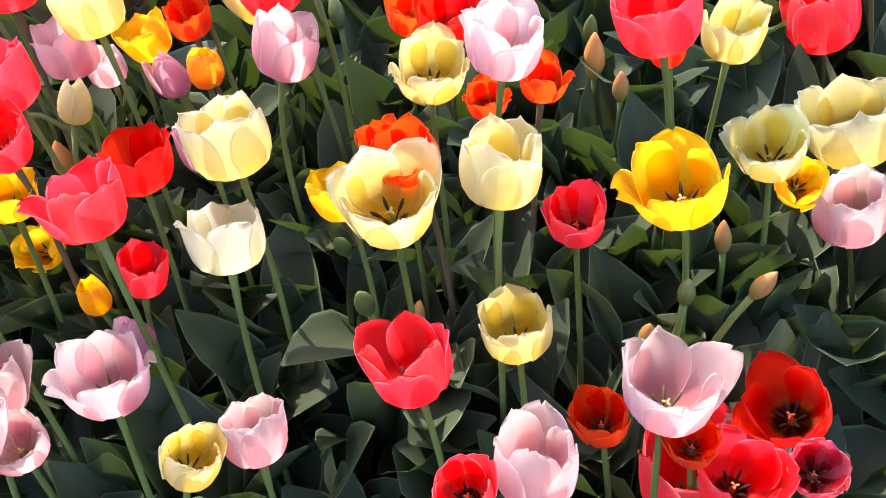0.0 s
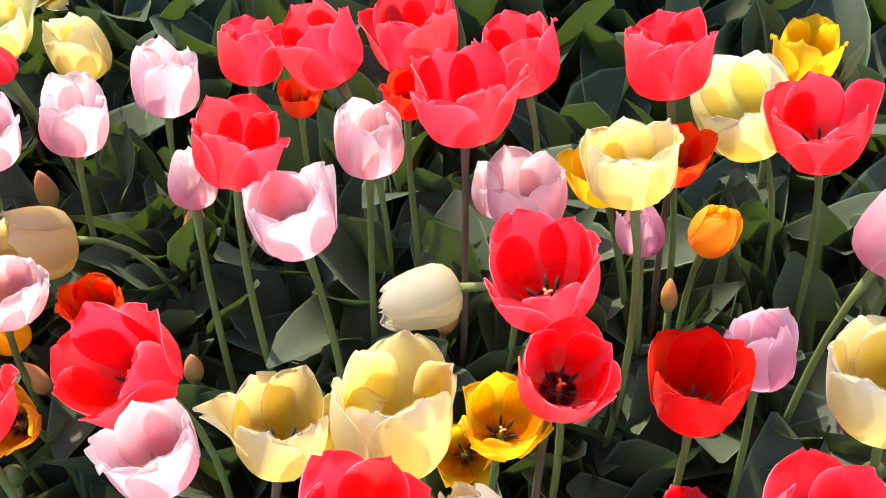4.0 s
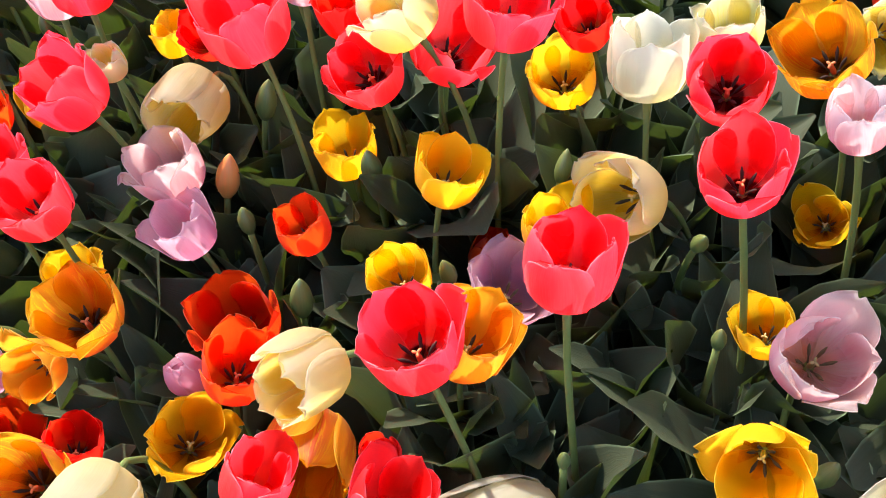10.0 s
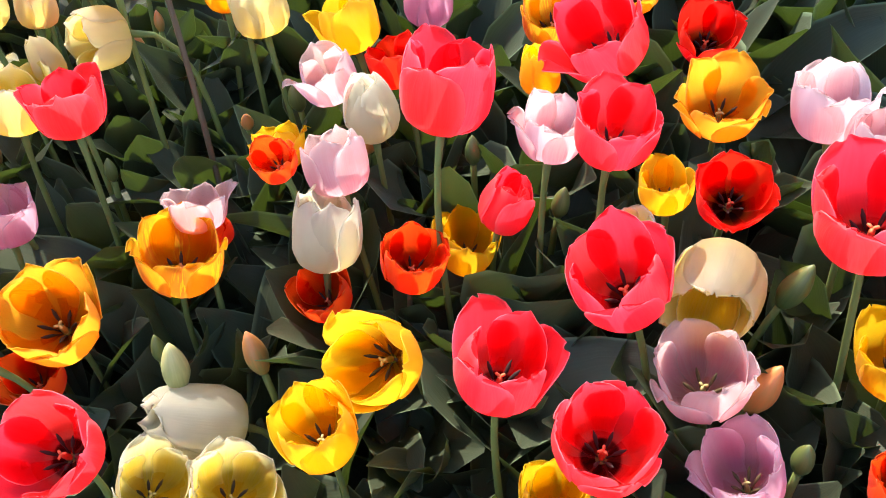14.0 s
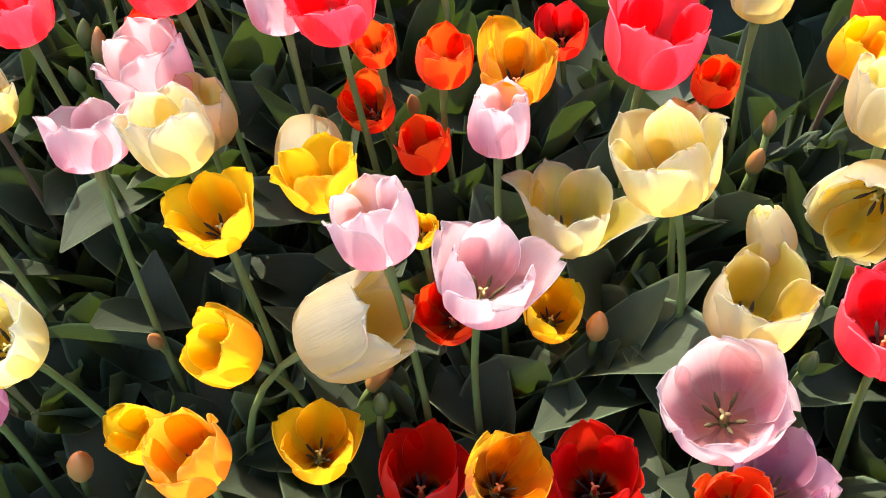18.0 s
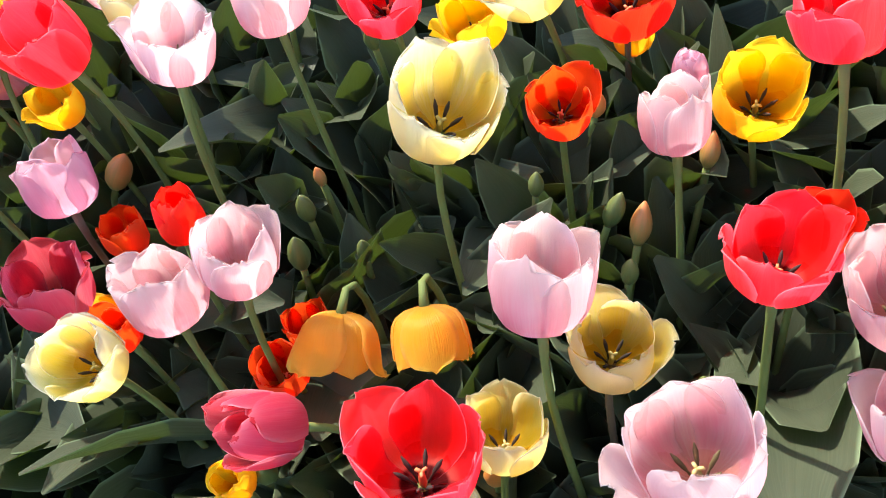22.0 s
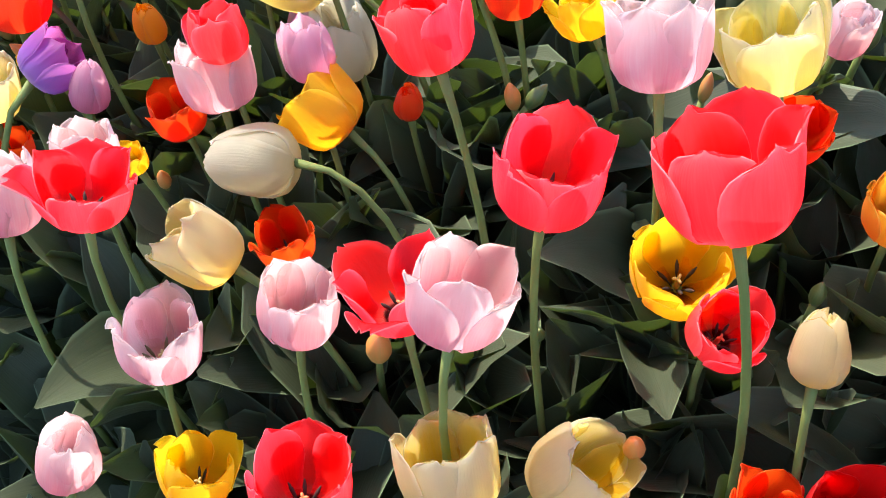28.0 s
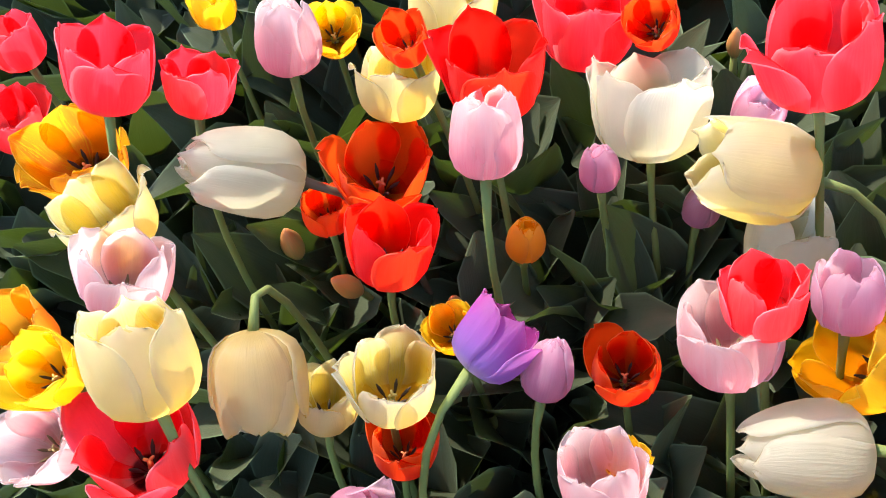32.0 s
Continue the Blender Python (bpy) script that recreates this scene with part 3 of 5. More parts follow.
def tulip(shade, x, y, z, across, tilt, toward, opening, loose=False):
    """A tulip: its bloom's middle, the bloom's width, the lean of the bloom and its heading, and how far it has opened; a loose one lets two petals hang."""
    lip = np.interp(opening, [0, 0.15, 0.3, 0.5, 0.7, 0.9, 1.1], [0.16, 0.46, 0.76, 1.00, 1.22, 1.50, 1.80])
    radius = float(across / 2 / max(1.12, lip * 1.04))
    height = radius * 2 * float(np.interp(opening, [0, 0.3, 0.5, 0.7, 1.0], [1.40, 1.14, 0.94, 0.80, 0.62]))
    axis = pose(0, 0, 0, 0, tilt, toward).to_3x3() @ Vector((0, 0, 1))
    middle = Vector((x, y, z))
    low = middle - axis * height * 0.5
    lean = Vector((axis.x, axis.y, 0))
    foot_xy = low - lean * float(0.05 + 0.03 * planting.random()) - LEAN_XY * 0.04 + Vector((planting.normal(0, 0.012), planting.normal(0, 0.012), 0))
    foot = Vector((foot_xy.x, foot_xy.y, bed_height(foot_xy.x, foot_xy.y) - 0.01))
    thing = new(KIND[shade] + "_tulip", None)
    thing.matrix_world = Matrix.Translation(foot)
    state = "tightly closed" if opening < 0.12 else "half-closed" if opening < 0.38 else "cup-shaped open" if opening < 0.65 else "wide open"
    if loose:
        state = "fading"
    pose_word = "upright" if tilt < 28 else "leaning" if tilt < 60 else "drooping"
    tagged(thing, NOUN[shade] + " tulip, " + state + " bloom" + (" with two hanging petals among leaves" if loose else ", " + pose_word + " among broad green leaves"), "tulip", KIND[shade] + " tulips in the bed")
    pts = stem_points(Vector((0, 0, 0)), low - foot + axis * 0.002, axis)
    sv, sf, suv = tube(pts, list(np.linspace(0.0036, 0.0027, len(pts) - 1)) + [0.0040])
    mesh_ob("stem", sv, sf, [STEM_DARK if planting.random() < 0.04 else STEM], thing, suv)
    turn = pose(0, 0, 0, 0, tilt, toward).to_3x3() @ Matrix.Rotation(planting.uniform(0, 2.1), 3, "Z")
    rot = np.array(turn)
    shift = np.array(low - foot)
    ragged = 0.10 if shade == "wine" else 0.080 if shade in ("pink", "lilac") else 0.055
    for i in range(6):
        inner = i % 2 == 1
        opened = opening + planting.normal(0, 0.10) - (0.04 if inner else 0)
        if loose and i in (1, 4):
            opened = 1.05
        grid, uv = petal_sheet(radius * (0.93 if inner else 1.0), height * planting.uniform(0.90, 1.07) * (1.0 if inner else 0.98), opened,
                               planting.uniform(0.86, 1.00), planting, inner, ragged * planting.uniform(0.6, 1.6))
        spin = math.radians(60 * i + planting.normal(0, 6))
        c, s = math.cos(spin), math.sin(spin)
        flat = grid.reshape(-1, 3) @ np.array([[c, s, 0], [-s, c, 0], [0, 0, 1]])
        inside = flat * np.array([1, 1, 1])
        rad = np.linalg.norm(flat[:, :2], axis=1, keepdims=True)
        inside[:, :2] *= np.maximum(rad - 0.0007, 0.0002) / np.maximum(rad, 1e-5)
        inside[:, 2] += 0.0006
        both = np.concatenate([flat, inside]) @ rot.T + shift
        uv = uv.reshape(-1, 2)
        mesh_ob("petal", both.tolist(), PETAL_FACES, list(PETAL[shade]), thing, np.concatenate([uv, uv]), PETAL_SLOTS)
    if opening >= 0.4:
        frame_m = Matrix.Translation(low - foot) @ turn.to_4x4()
        reddish = shade in ("coral", "scarlet", "orange", "flamed", "wine")
        pv, pf, puv = tube([frame_m @ Vector((0, 0, h * height)) for h in (0.02, 0.10, 0.20, 0.27)], [k * radius for k in (0.065, 0.075, 0.065, 0.050)], 6)
        pistil = mesh_ob("pistil", pv, pf, [PISTIL_RED if reddish else PISTIL], thing)
        sv, sf = [], []
        for lobe in range(3):
            a = math.radians(120 * lobe + 20)
            c, s = math.cos(a) * radius, math.sin(a) * radius
            lv, lf, _ = tube([frame_m @ Vector((k * c, k * s, h * height)) for k, h in ((0.0, 0.262), (0.05, 0.285), (0.10, 0.287), (0.125, 0.272))], [k * radius for k in (0.030, 0.038, 0.034, 0.012)], 5)
            sf += [tuple(q + len(sv) for q in f) for f in lf]
            sv += lv
        mesh_ob("stigma", sv, sf, [STIGMA_RED if reddish else STIGMA], pistil, label="three-lobed stigma")
        if opening >= 0.5:
            for i in range(6):
                a = math.radians(60 * i + planting.normal(0, 8))
                c, s = math.cos(a), math.sin(a)
                reach = planting.uniform(0.9, 1.1)
                line = [(0.10, 0.04, 0.024), (0.20, 0.15, 0.020), (0.24, 0.19, 0.040), (0.34, 0.27, 0.048), (0.42, 0.34, 0.014)]
                pv, pf, puv = tube([frame_m @ Vector((k * c * radius * reach, k * s * radius * reach, h * height)) for k, h, _ in line], [w * radius for *_, w in line], 5)
                mesh_ob("stamen", pv, pf, [ANTHER_BROWN if shade in ("pink", "lilac") else ANTHER_DARK], thing)
    LEAFY.append((thing, 4 if planting.random() < 0.5 else 3, 1.12))
    BLOOMS.append((np.array(middle), across * 0.56))
    BLOOMS.append((np.array(middle) + CLEAR, across * 0.50))
    return thing


def bud_shell(width, rng):
    """Three closed sepals wrapped into a pointed egg."""
    width = width * 0.80
    length = float(width * rng.uniform(1.9, 2.4))
    n, m = 12, 10
    verts, uvs = [], []
    for j in range(m):
        t = j / (m - 1)
        r = width / 2 * (math.sin(math.pi * min(1, 0.10 + 0.88 * t)) ** 0.75) * (1.12 - 0.28 * t)
        for i in range(n):
            a = 2 * math.pi * i / n
            crease = 1 - 0.07 * (0.5 + 0.5 * math.cos(3 * a)) ** 4 * math.sin(math.pi * t)
            verts.append((r * crease * math.cos(a), r * crease * math.sin(a), t * length))
            uvs.append((i / n, t))
    faces = [(j * n + i, j * n + (i + 1) % n, (j + 1) * n + (i + 1) % n, (j + 1) * n + i) for j in range(m - 1) for i in range(n)]
    faces += [tuple(range(n))[::-1], tuple(range((m - 1) * n, m * n))]
    return np.array(verts), faces, uvs, length




def tulip_bud(shade, x, y, z, across):
    verts, faces, uvs, length = bud_shell(across, planting)
    tilt, toward = abs(planting.normal(10, 9)), planting.uniform(0, 360)
    rot = pose(0, 0, 0, 0, tilt, toward).to_3x3()
    axis = rot @ Vector((0, 0, 1))
    low = Vector((x, y, z)) - axis * length * 0.5
    foot = Vector((low.x - axis.x * 0.06, low.y - axis.y * 0.06, 0))
    foot.z = bed_height(foot.x, foot.y) - 0.01
    thing = new("tulip_bud", None)
    thing.matrix_world = Matrix.Translation(foot)
    tagged(thing, {"green": "closed green tulip bud on a short stem among leaves", "blushed": "closed tulip bud flushed orange over green",
                   "orange": "swelling orange tulip bud, still closed, among leaves", "cream": "pale cream closed tulip bud on a bent stem"}[shade], "tulip bud", "tulip buds in the bed")
    pts = stem_points(Vector((0, 0, 0)), low - foot, axis)
    sv, sf, suv = tube(pts, list(np.linspace(0.0042, 0.0030, len(pts))))
    mesh_ob("stem", sv, sf, [STEM], thing, suv)
    mesh_ob("bud", (verts @ np.array(rot).T + np.array(low - foot)).tolist(), faces, [BUD[shade]], thing, uvs)
    LEAFY.append((thing, 2, 1.08))
    return thing



# ---- the bed, along the walk ----
tulip("orange", -0.261, 0.759, 0.579, 0.0478, 8, -128, 0.56)
tulip("apricot", -0.239, 0.703, 0.560, 0.0401, 8, -80, 0.20)
tulip("lilac", -0.285, 0.725, 0.536, 0.0438, 14, -164, 0.15)
tulip("pink", -0.144, 0.649, 0.619, 0.0639, 15, 25, 0.42)
tulip("lemon", -0.015, 0.604, 0.624, 0.0635, 13, -92, 0.58)
tulip("pink", 0.045, 0.584, 0.665, 0.0672, 3, 25, 0.56)
tulip("orange", 0.083, 0.617, 0.602, 0.0437, 6, -75, 0.58)
tulip("coral", 0.168, 0.601, 0.676, 0.0752, 16, 179, 0.58)
tulip("lemon", 0.242, 0.629, 0.643, 0.0567, 7, -119, 0.47)
tulip("coral", 0.435, 0.876, 0.499, 0.0924, 19, 146, 0.47)
tulip("white", -0.350, 0.650, 0.560, 0.0372, 27, 59, 0.10)
tulip("scarlet", -0.276, 0.573, 0.550, 0.0654, 14, 116, 0.56)
tulip("lilac", -0.224, 0.607, 0.543, 0.0549, 16, 125, 0.42)
tulip("white", -0.182, 0.546, 0.600, 0.0767, 19, 130, 0.52)
tulip("yellow", -0.095, 0.545, 0.538, 0.0598, 22, 139, 0.62)
tulip("white", -0.046, 0.468, 0.602, 0.0789, 13, -106, 0.60)
tulip("orange", -0.033, 0.523, 0.598, 0.0568, 21, -131, 0.58)
tulip("white", 0.038, 0.467, 0.636, 0.0665, 12, 85, 0.52)
tulip("coral", 0.104, 0.499, 0.553, 0.0539, 12, -124, 0.47)
tulip("yellow", 0.177, 0.483, 0.601, 0.0816, 16, -176, 0.64)
tulip("white", 0.274, 0.560, 0.573, 0.0649, 19, -145, 0.58)
tulip("white", 0.424, 0.708, 0.477, 0.1067, 22, 155, 0.56)
tulip("yellow", 0.339, 0.612, 0.483, 0.0504, 26, -102, 0.56)
tulip("pink", 0.397, 0.606, 0.453, 0.0798, 16, 169, 0.42)
tulip("coral", -0.263, 0.443, 0.626, 0.0678, 16, 127, 0.62)
tulip("coral", -0.276, 0.510, 0.478, 0.0512, 13, 41, 0.47)
tulip("ivory", -0.177, 0.468, 0.563, 0.0653, 24, 97, 0.52)
tulip("lilac", -0.286, 0.471, 0.435, 0.0374, 8, -144, 0.05)
tulip("lemon", 0.050, 0.397, 0.537, 0.0589, 7, 157, 0.57)
tulip("pink", -0.256, 0.363, 0.524, 0.0657, 9, 89, 0.55)
tulip("coral", -0.030, 0.363, 0.540, 0.0673, 19, 137, 0.56)
tulip("orange", 0.117, 0.360, 0.469, 0.0487, 10, 176, 0.56)
tulip("pink", 0.151, 0.331, 0.552, 0.0760, 13, 81, 0.66)
tulip("scarlet", 0.263, 0.363, 0.475, 0.0772, 25, -168, 0.71)
tulip("pink", 0.253, 0.360, 0.415, 0.0539, 21, 104, 0.47)
tulip("coral", 0.203, 0.342, 0.402, 0.1050, 22, 112, 0.57)
tulip("pink", -0.144, 0.328, 0.505, 0.0544, 20, 107, 0.47)
tulip("lemon", -0.183, 0.301, 0.514, 0.0477, 17, 2, 0.55)
tulip("pink", 0.056, 0.282, 0.538, 0.0608, 16, 102, 0.42)
tulip("pink", -0.336, 0.340, 0.468, 0.0500, 9, -46, 0.47)
tulip("coral", 0.008, 0.259, 0.547, 0.0444, 13, -148, 0.56)
tulip_bud("green", 0.181, 0.423, 0.548, 0.018)
tulip_bud("blushed", 0.243, 0.431, 0.546, 0.019)
tulip_bud("blushed", 0.153, 0.404, 0.518, 0.018)
tulip_bud("green", -0.069, 0.435, 0.523, 0.021)
tulip("yellow", -0.414, 0.593, 0.420, 0.0487, 25, -107, 0.56)
tulip("pink", -0.374, 0.390, 0.472, 0.0657, 22, 75, 0.44)
tulip("pink", -0.346, 0.319, 0.525, 0.0645, 26, 61, 0.46)
tulip("yellow", -0.344, 0.529, 0.419, 0.0348, 10, 159, 0.20)
tulip("orange", -0.058, 0.565, 0.578, 0.0394, 19, -172, 0.58)
tulip("pink", -0.741, 0.826, 0.532, 0.0626, 9, 41, 0.42)
tulip("pink", -0.674, 0.871, 0.540, 0.0640, 16, 79, 0.45)
tulip("pink", -0.621, 0.729, 0.565, 0.0416, 13, 91, 0.25)
tulip("coral", -0.582, 0.718, 0.606, 0.0643, 11, 63, 0.55)
tulip("pink", -0.539, 0.665, 0.598, 0.0635, 13, 172, 0.49)
tulip("pink", -0.494, 0.762, 0.578, 0.0587, 10, 93, 0.47)
tulip("coral", -0.427, 0.753, 0.629, 0.0742, 9, 121, 0.55)
tulip("coral", -0.379, 0.842, 0.603, 0.0681, 22, 151, 0.47)
tulip("coral", -0.601, 0.884, 0.566, 0.0619, 12, 81, 0.47)
tulip("coral", -0.538, 0.854, 0.596, 0.0713, 29, 166, 0.47)
tulip("coral", -0.462, 1.047, 0.479, 0.1021, 15, 160, 0.58)
tulip("ivory", -0.453, 0.653, 0.530, 0.0536, 100, -165, 0.15)
tulip("pink", -0.377, 0.724, 0.567, 0.0638, 10, 112, 0.49)
tulip("coral", -0.382, 0.601, 0.619, 0.0722, 18, 171, 0.60)
tulip("lemon", -0.322, 0.682, 0.639, 0.0648, 22, 133, 0.56)
tulip("coral", -0.272, 0.814, 0.629, 0.0720, 22, 133, 0.56)
tulip("white", -0.199, 0.810, 0.585, 0.0829, 37, -179, 0.47)
tulip("coral", -0.171, 0.748, 0.622, 0.0716, 20, 173, 0.58)
tulip("coral", -0.127, 0.696, 0.679, 0.0699, 14, 162, 0.56)
tulip("coral", -0.642, 0.582, 0.534, 0.0788, 27, -152, 0.57)
tulip("pink", -0.600, 0.507, 0.568, 0.0558, 17, 124, 0.57)
tulip("lemon", -0.532, 0.532, 0.555, 0.0666, 16, 54, 0.60, loose=True)
tulip("lemon", -0.468, 0.535, 0.569, 0.0801, 19, 100, 0.49)
tulip("coral", -0.483, 0.457, 0.594, 0.0647, 15, 20, 0.62)
tulip("coral", -0.372, 0.546, 0.599, 0.0593, 12, -94, 0.58)
tulip("yellow", -0.397, 0.560, 0.523, 0.0581, 2, 60, 0.65)
tulip("yellow", -0.056, 1.019, 0.497, 0.0723, 9, 175, 0.56)
tulip("lemon", -0.803, 1.009, 0.470, 0.0667, 8, 162, 0.30)
tulip("orange", -0.916, 0.855, 0.483, 0.0399, 9, -159, 0.56)
tulip("coral", -0.850, 0.823, 0.497, 0.0645, 11, -4, 0.52)
tulip("pink", -0.792, 0.777, 0.555, 0.0628, 7, 0, 0.49)
tulip("pink", -0.885, 0.762, 0.514, 0.0672, 27, 33, 0.49)
tulip("lemon", -0.766, 0.749, 0.464, 0.0686, 70, -147, 0.47)
tulip("apricot", -0.808, 0.703, 0.480, 0.0531, 20, 53, 0.58)
tulip("pink", -0.860, 0.652, 0.488, 0.0657, 18, 23, 0.49)
tulip("pink", -0.755, 0.671, 0.499, 0.0601, 16, 6, 0.49)
tulip("orange", -0.707, 0.694, 0.453, 0.0472, 5, -84, 0.58)
tulip("coral", -0.716, 0.533, 0.564, 0.0715, 12, 129, 0.70)
tulip("orange", -0.818, 0.593, 0.454, 0.0554, 11, 30, 0.55)
tulip("pink", -0.801, 0.586, 0.391, 0.0674, 8, 12, 0.55)
tulip("white", -0.909, 0.570, 0.393, 0.0633, 62, -115, 0.42)
tulip("scarlet", -0.467, 0.808, 0.586, 0.0388, 6, -97, 0.56)
tulip("pink", -0.386, 0.809, 0.486, 0.0493, 11, 154, 0.47)
tulip("yellow", -0.313, 0.766, 0.551, 0.0555, 20, 178, 0.58)
tulip("coral", -1.302, 0.818, 0.502, 0.0750, 9, -168, 0.62)
tulip("coral", -1.200, 0.850, 0.533, 0.0685, 11, 81, 0.55)
tulip("yellow", -1.322, 0.939, 0.413, 0.0593, 12, -133, 0.62)
tulip("apricot", -1.268, 0.875, 0.417, 0.0733, 13, -2, 0.55)
tulip("lilac", -1.235, 0.949, 0.375, 0.0704, 13, -36, 0.57)
tulip("yellow", -1.194, 0.979, 0.414, 0.0594, 6, -135, 0.56)
tulip("lemon", -1.140, 0.986, 0.440, 0.0768, 61, -143, 0.52)
tulip("coral", -1.084, 0.905, 0.548, 0.0647, 15, -152, 0.60)
tulip("lemon", -0.950, 0.871, 0.514, 0.0711, 32, 87, 0.36)
tulip("pink", -1.032, 0.823, 0.450, 0.0694, 19, -96, 0.56)
tulip("yellow", -1.083, 0.757, 0.432, 0.0625, 51, -118, 0.60)
tulip("white", -1.005, 0.698, 0.478, 0.0595, 17, -99, 0.42, loose=True)
tulip("yellow", -0.936, 0.718, 0.468, 0.0514, 28, -76, 0.56)
tulip("pink", -0.971, 0.652, 0.384, 0.0399, 14, -102, 0.05)
tulip("scarlet", -0.930, 0.661, 0.349, 0.0599, 19, -112, 0.56)
tulip("coral", -1.112, 0.584, 0.429, 0.0690, 20, -136, 0.61)
tulip("pink", -1.049, 0.581, 0.441, 0.0594, 17, -97, 0.47)
tulip("ivory", -1.256, 0.766, 0.323, 0.0878, 64, -163, 0.10)
tulip("lemon", -1.270, 0.690, 0.345, 0.0670, 22, 51, 0.56)
tulip("lemon", -1.210, 0.664, 0.352, 0.0629, 23, 63, 0.56)
tulip("lemon", -1.129, 0.650, 0.400, 0.0749, 20, 89, 0.56)
tulip("coral", -1.329, 0.764, 0.384, 0.0682, 27, 39, 0.47)
tulip("scarlet", -1.341, 0.809, 0.363, 0.0364, 9, -64, 0.30)
tulip("yellow", -1.353, 0.743, 0.312, 0.0571, 8, -159, 0.56)
tulip("scarlet", -1.338, 0.668, 0.346, 0.0812, 16, -112, 0.61)
tulip("coral", -1.178, 0.558, 0.415, 0.0507, 19, -130, 0.47)
tulip("orange", -0.831, 0.779, 0.402, 0.0362, 2, -109, 0.30)
tulip("yellow", -0.797, 0.704, 0.400, 0.0382, 15, -132, 0.20)
tulip("orange", -0.779, 0.604, 0.438, 0.0348, 14, -132, 0.56)
tulip("flamed", -0.750, 0.603, 0.428, 0.0483, 28, -98, 0.71)
tulip("coral", -0.819, 0.879, 0.550, 0.0368, 17, -154, 0.05)
tulip("coral", -1.442, 1.119, 0.541, 0.0821, 11, -144, 0.57)
tulip("lemon", -1.520, 1.134, 0.445, 0.0772, 90, -109, 0.47)
tulip("pink", -1.533, 1.068, 0.428, 0.0696, 9, -161, 0.57)
tulip("lilac", -1.511, 1.004, 0.414, 0.0577, 17, 166, 0.52)
tulip_bud("orange", -1.486, 1.077, 0.405, 0.029)
tulip("yellow", -1.381, 1.117, 0.388, 0.0659, 5, -177, 0.60)
tulip("orange", -1.408, 1.003, 0.408, 0.0529, 12, -178, 0.57)
tulip("yellow", -1.279, 1.022, 0.445, 0.0663, 17, -10, 0.60)
tulip("coral", -1.345, 1.100, 0.496, 0.0713, 25, -114, 0.57)
tulip("coral", -1.272, 1.151, 0.478, 0.0928, 23, -41, 0.68)
tulip("yellow", -1.173, 1.127, 0.452, 0.0673, 17, -106, 0.60)
tulip("ivory", -1.110, 1.081, 0.503, 0.0764, 18, 92, 0.47)
tulip("coral", -1.056, 1.036, 0.510, 0.0703, 29, -110, 0.55)
tulip("flamed", -0.978, 1.055, 0.516, 0.0803, 32, -164, 0.66)
tulip("pink", -0.987, 0.961, 0.534, 0.0503, 15, 171, 0.49)
tulip("white", -1.044, 1.094, 0.519, 0.0572, 8, 160, 0.57)
tulip("lemon", -0.887, 1.146, 0.461, 0.0736, 51, -93, 0.84)
tulip("white", -0.860, 0.965, 0.522, 0.0801, 14, -75, 0.58)
tulip("yellow", -0.950, 1.017, 0.359, 0.0538, 34, -139, 0.60)
tulip("orange", -1.472, 0.946, 0.356, 0.0810, 5, -58, 0.58)
tulip("orange", -1.455, 0.880, 0.384, 0.0641, 18, -6, 0.52)
tulip("lemon", -1.384, 0.830, 0.454, 0.0679, 60, -130, 0.42)
tulip("yellow", -1.501, 0.844, 0.338, 0.0701, 20, -15, 0.62)
tulip("flamed", -1.406, 0.832, 0.326, 0.0849, 69, -93, 0.47)
tulip("coral", -1.417, 0.768, 0.419, 0.0540, 31, 35, 0.45)
tulip("orange", -0.852, 1.200, 0.464, 0.0570, 6, -47, 0.47)
tulip("coral", -1.597, 1.083, 0.510, 0.0719, 20, -151, 0.52)
tulip("ivory", -1.826, 1.197, 0.421, 0.0680, 20, 81, 0.32)
tulip("orange", -1.751, 1.179, 0.410, 0.0594, 10, -23, 0.56)
tulip("yellow", -1.712, 1.230, 0.375, 0.0615, 6, -33, 0.60)
tulip("white", -1.583, 1.144, 0.489, 0.0357, 8, -124, 0.47)
tulip("coral", -1.670, 1.038, 0.473, 0.0726, 7, 18, 0.56)
tulip("coral", -1.607, 0.979, 0.484, 0.0684, 9, -91, 0.60)
tulip("yellow", -1.768, 1.078, 0.408, 0.0762, 45, -116, 0.55)
tulip("flamed", -1.576, 0.912, 0.424, 0.0748, 11, -67, 0.60)
tulip("apricot", -1.623, 0.892, 0.382, 0.0607, 58, -107, 0.75)
tulip("lilac", -1.683, 0.902, 0.367, 0.0492, 5, -41, 0.30)
tulip("orange", -1.733, 0.906, 0.313, 0.0538, 12, -154, 0.56)
tulip("scarlet", -1.594, 0.839, 0.345, 0.0524, 17, 32, 0.56)
tulip("flamed", -1.620, 0.801, 0.354, 0.0827, 21, -88, 0.61)
tulip("white", -1.531, 0.753, 0.414, 0.0727, 67, -93, 0.42)
tulip("lilac", -1.510, 0.894, 0.359, 0.0422, 17, -111, 0.10)
tulip("orange", -1.710, 0.816, 0.274, 0.0547, 16, -83, 0.58)
tulip("coral", -1.224, 1.065, 0.574, 0.0764, 7, -26, 0.60)
tulip("scarlet", -1.505, 1.207, 0.467, 0.0623, 22, -99, 0.65)
tulip("yellow", -1.551, 1.231, 0.451, 0.0476, 8, 165, 0.56)
tulip("scarlet", -1.155, 1.132, 0.503, 0.0500, 24, -129, 0.56)
tulip("coral", -1.722, 1.231, 0.546, 0.0782, 17, 58, 0.47)
tulip("ivory", -1.799, 1.299, 0.471, 0.0571, 6, 120, 0.20)
tulip("flamed", -1.943, 1.167, 0.416, 0.0766, 15, 7, 0.58)
tulip("orange", -1.938, 1.228, 0.384, 0.0324, 13, -54, 0.30)
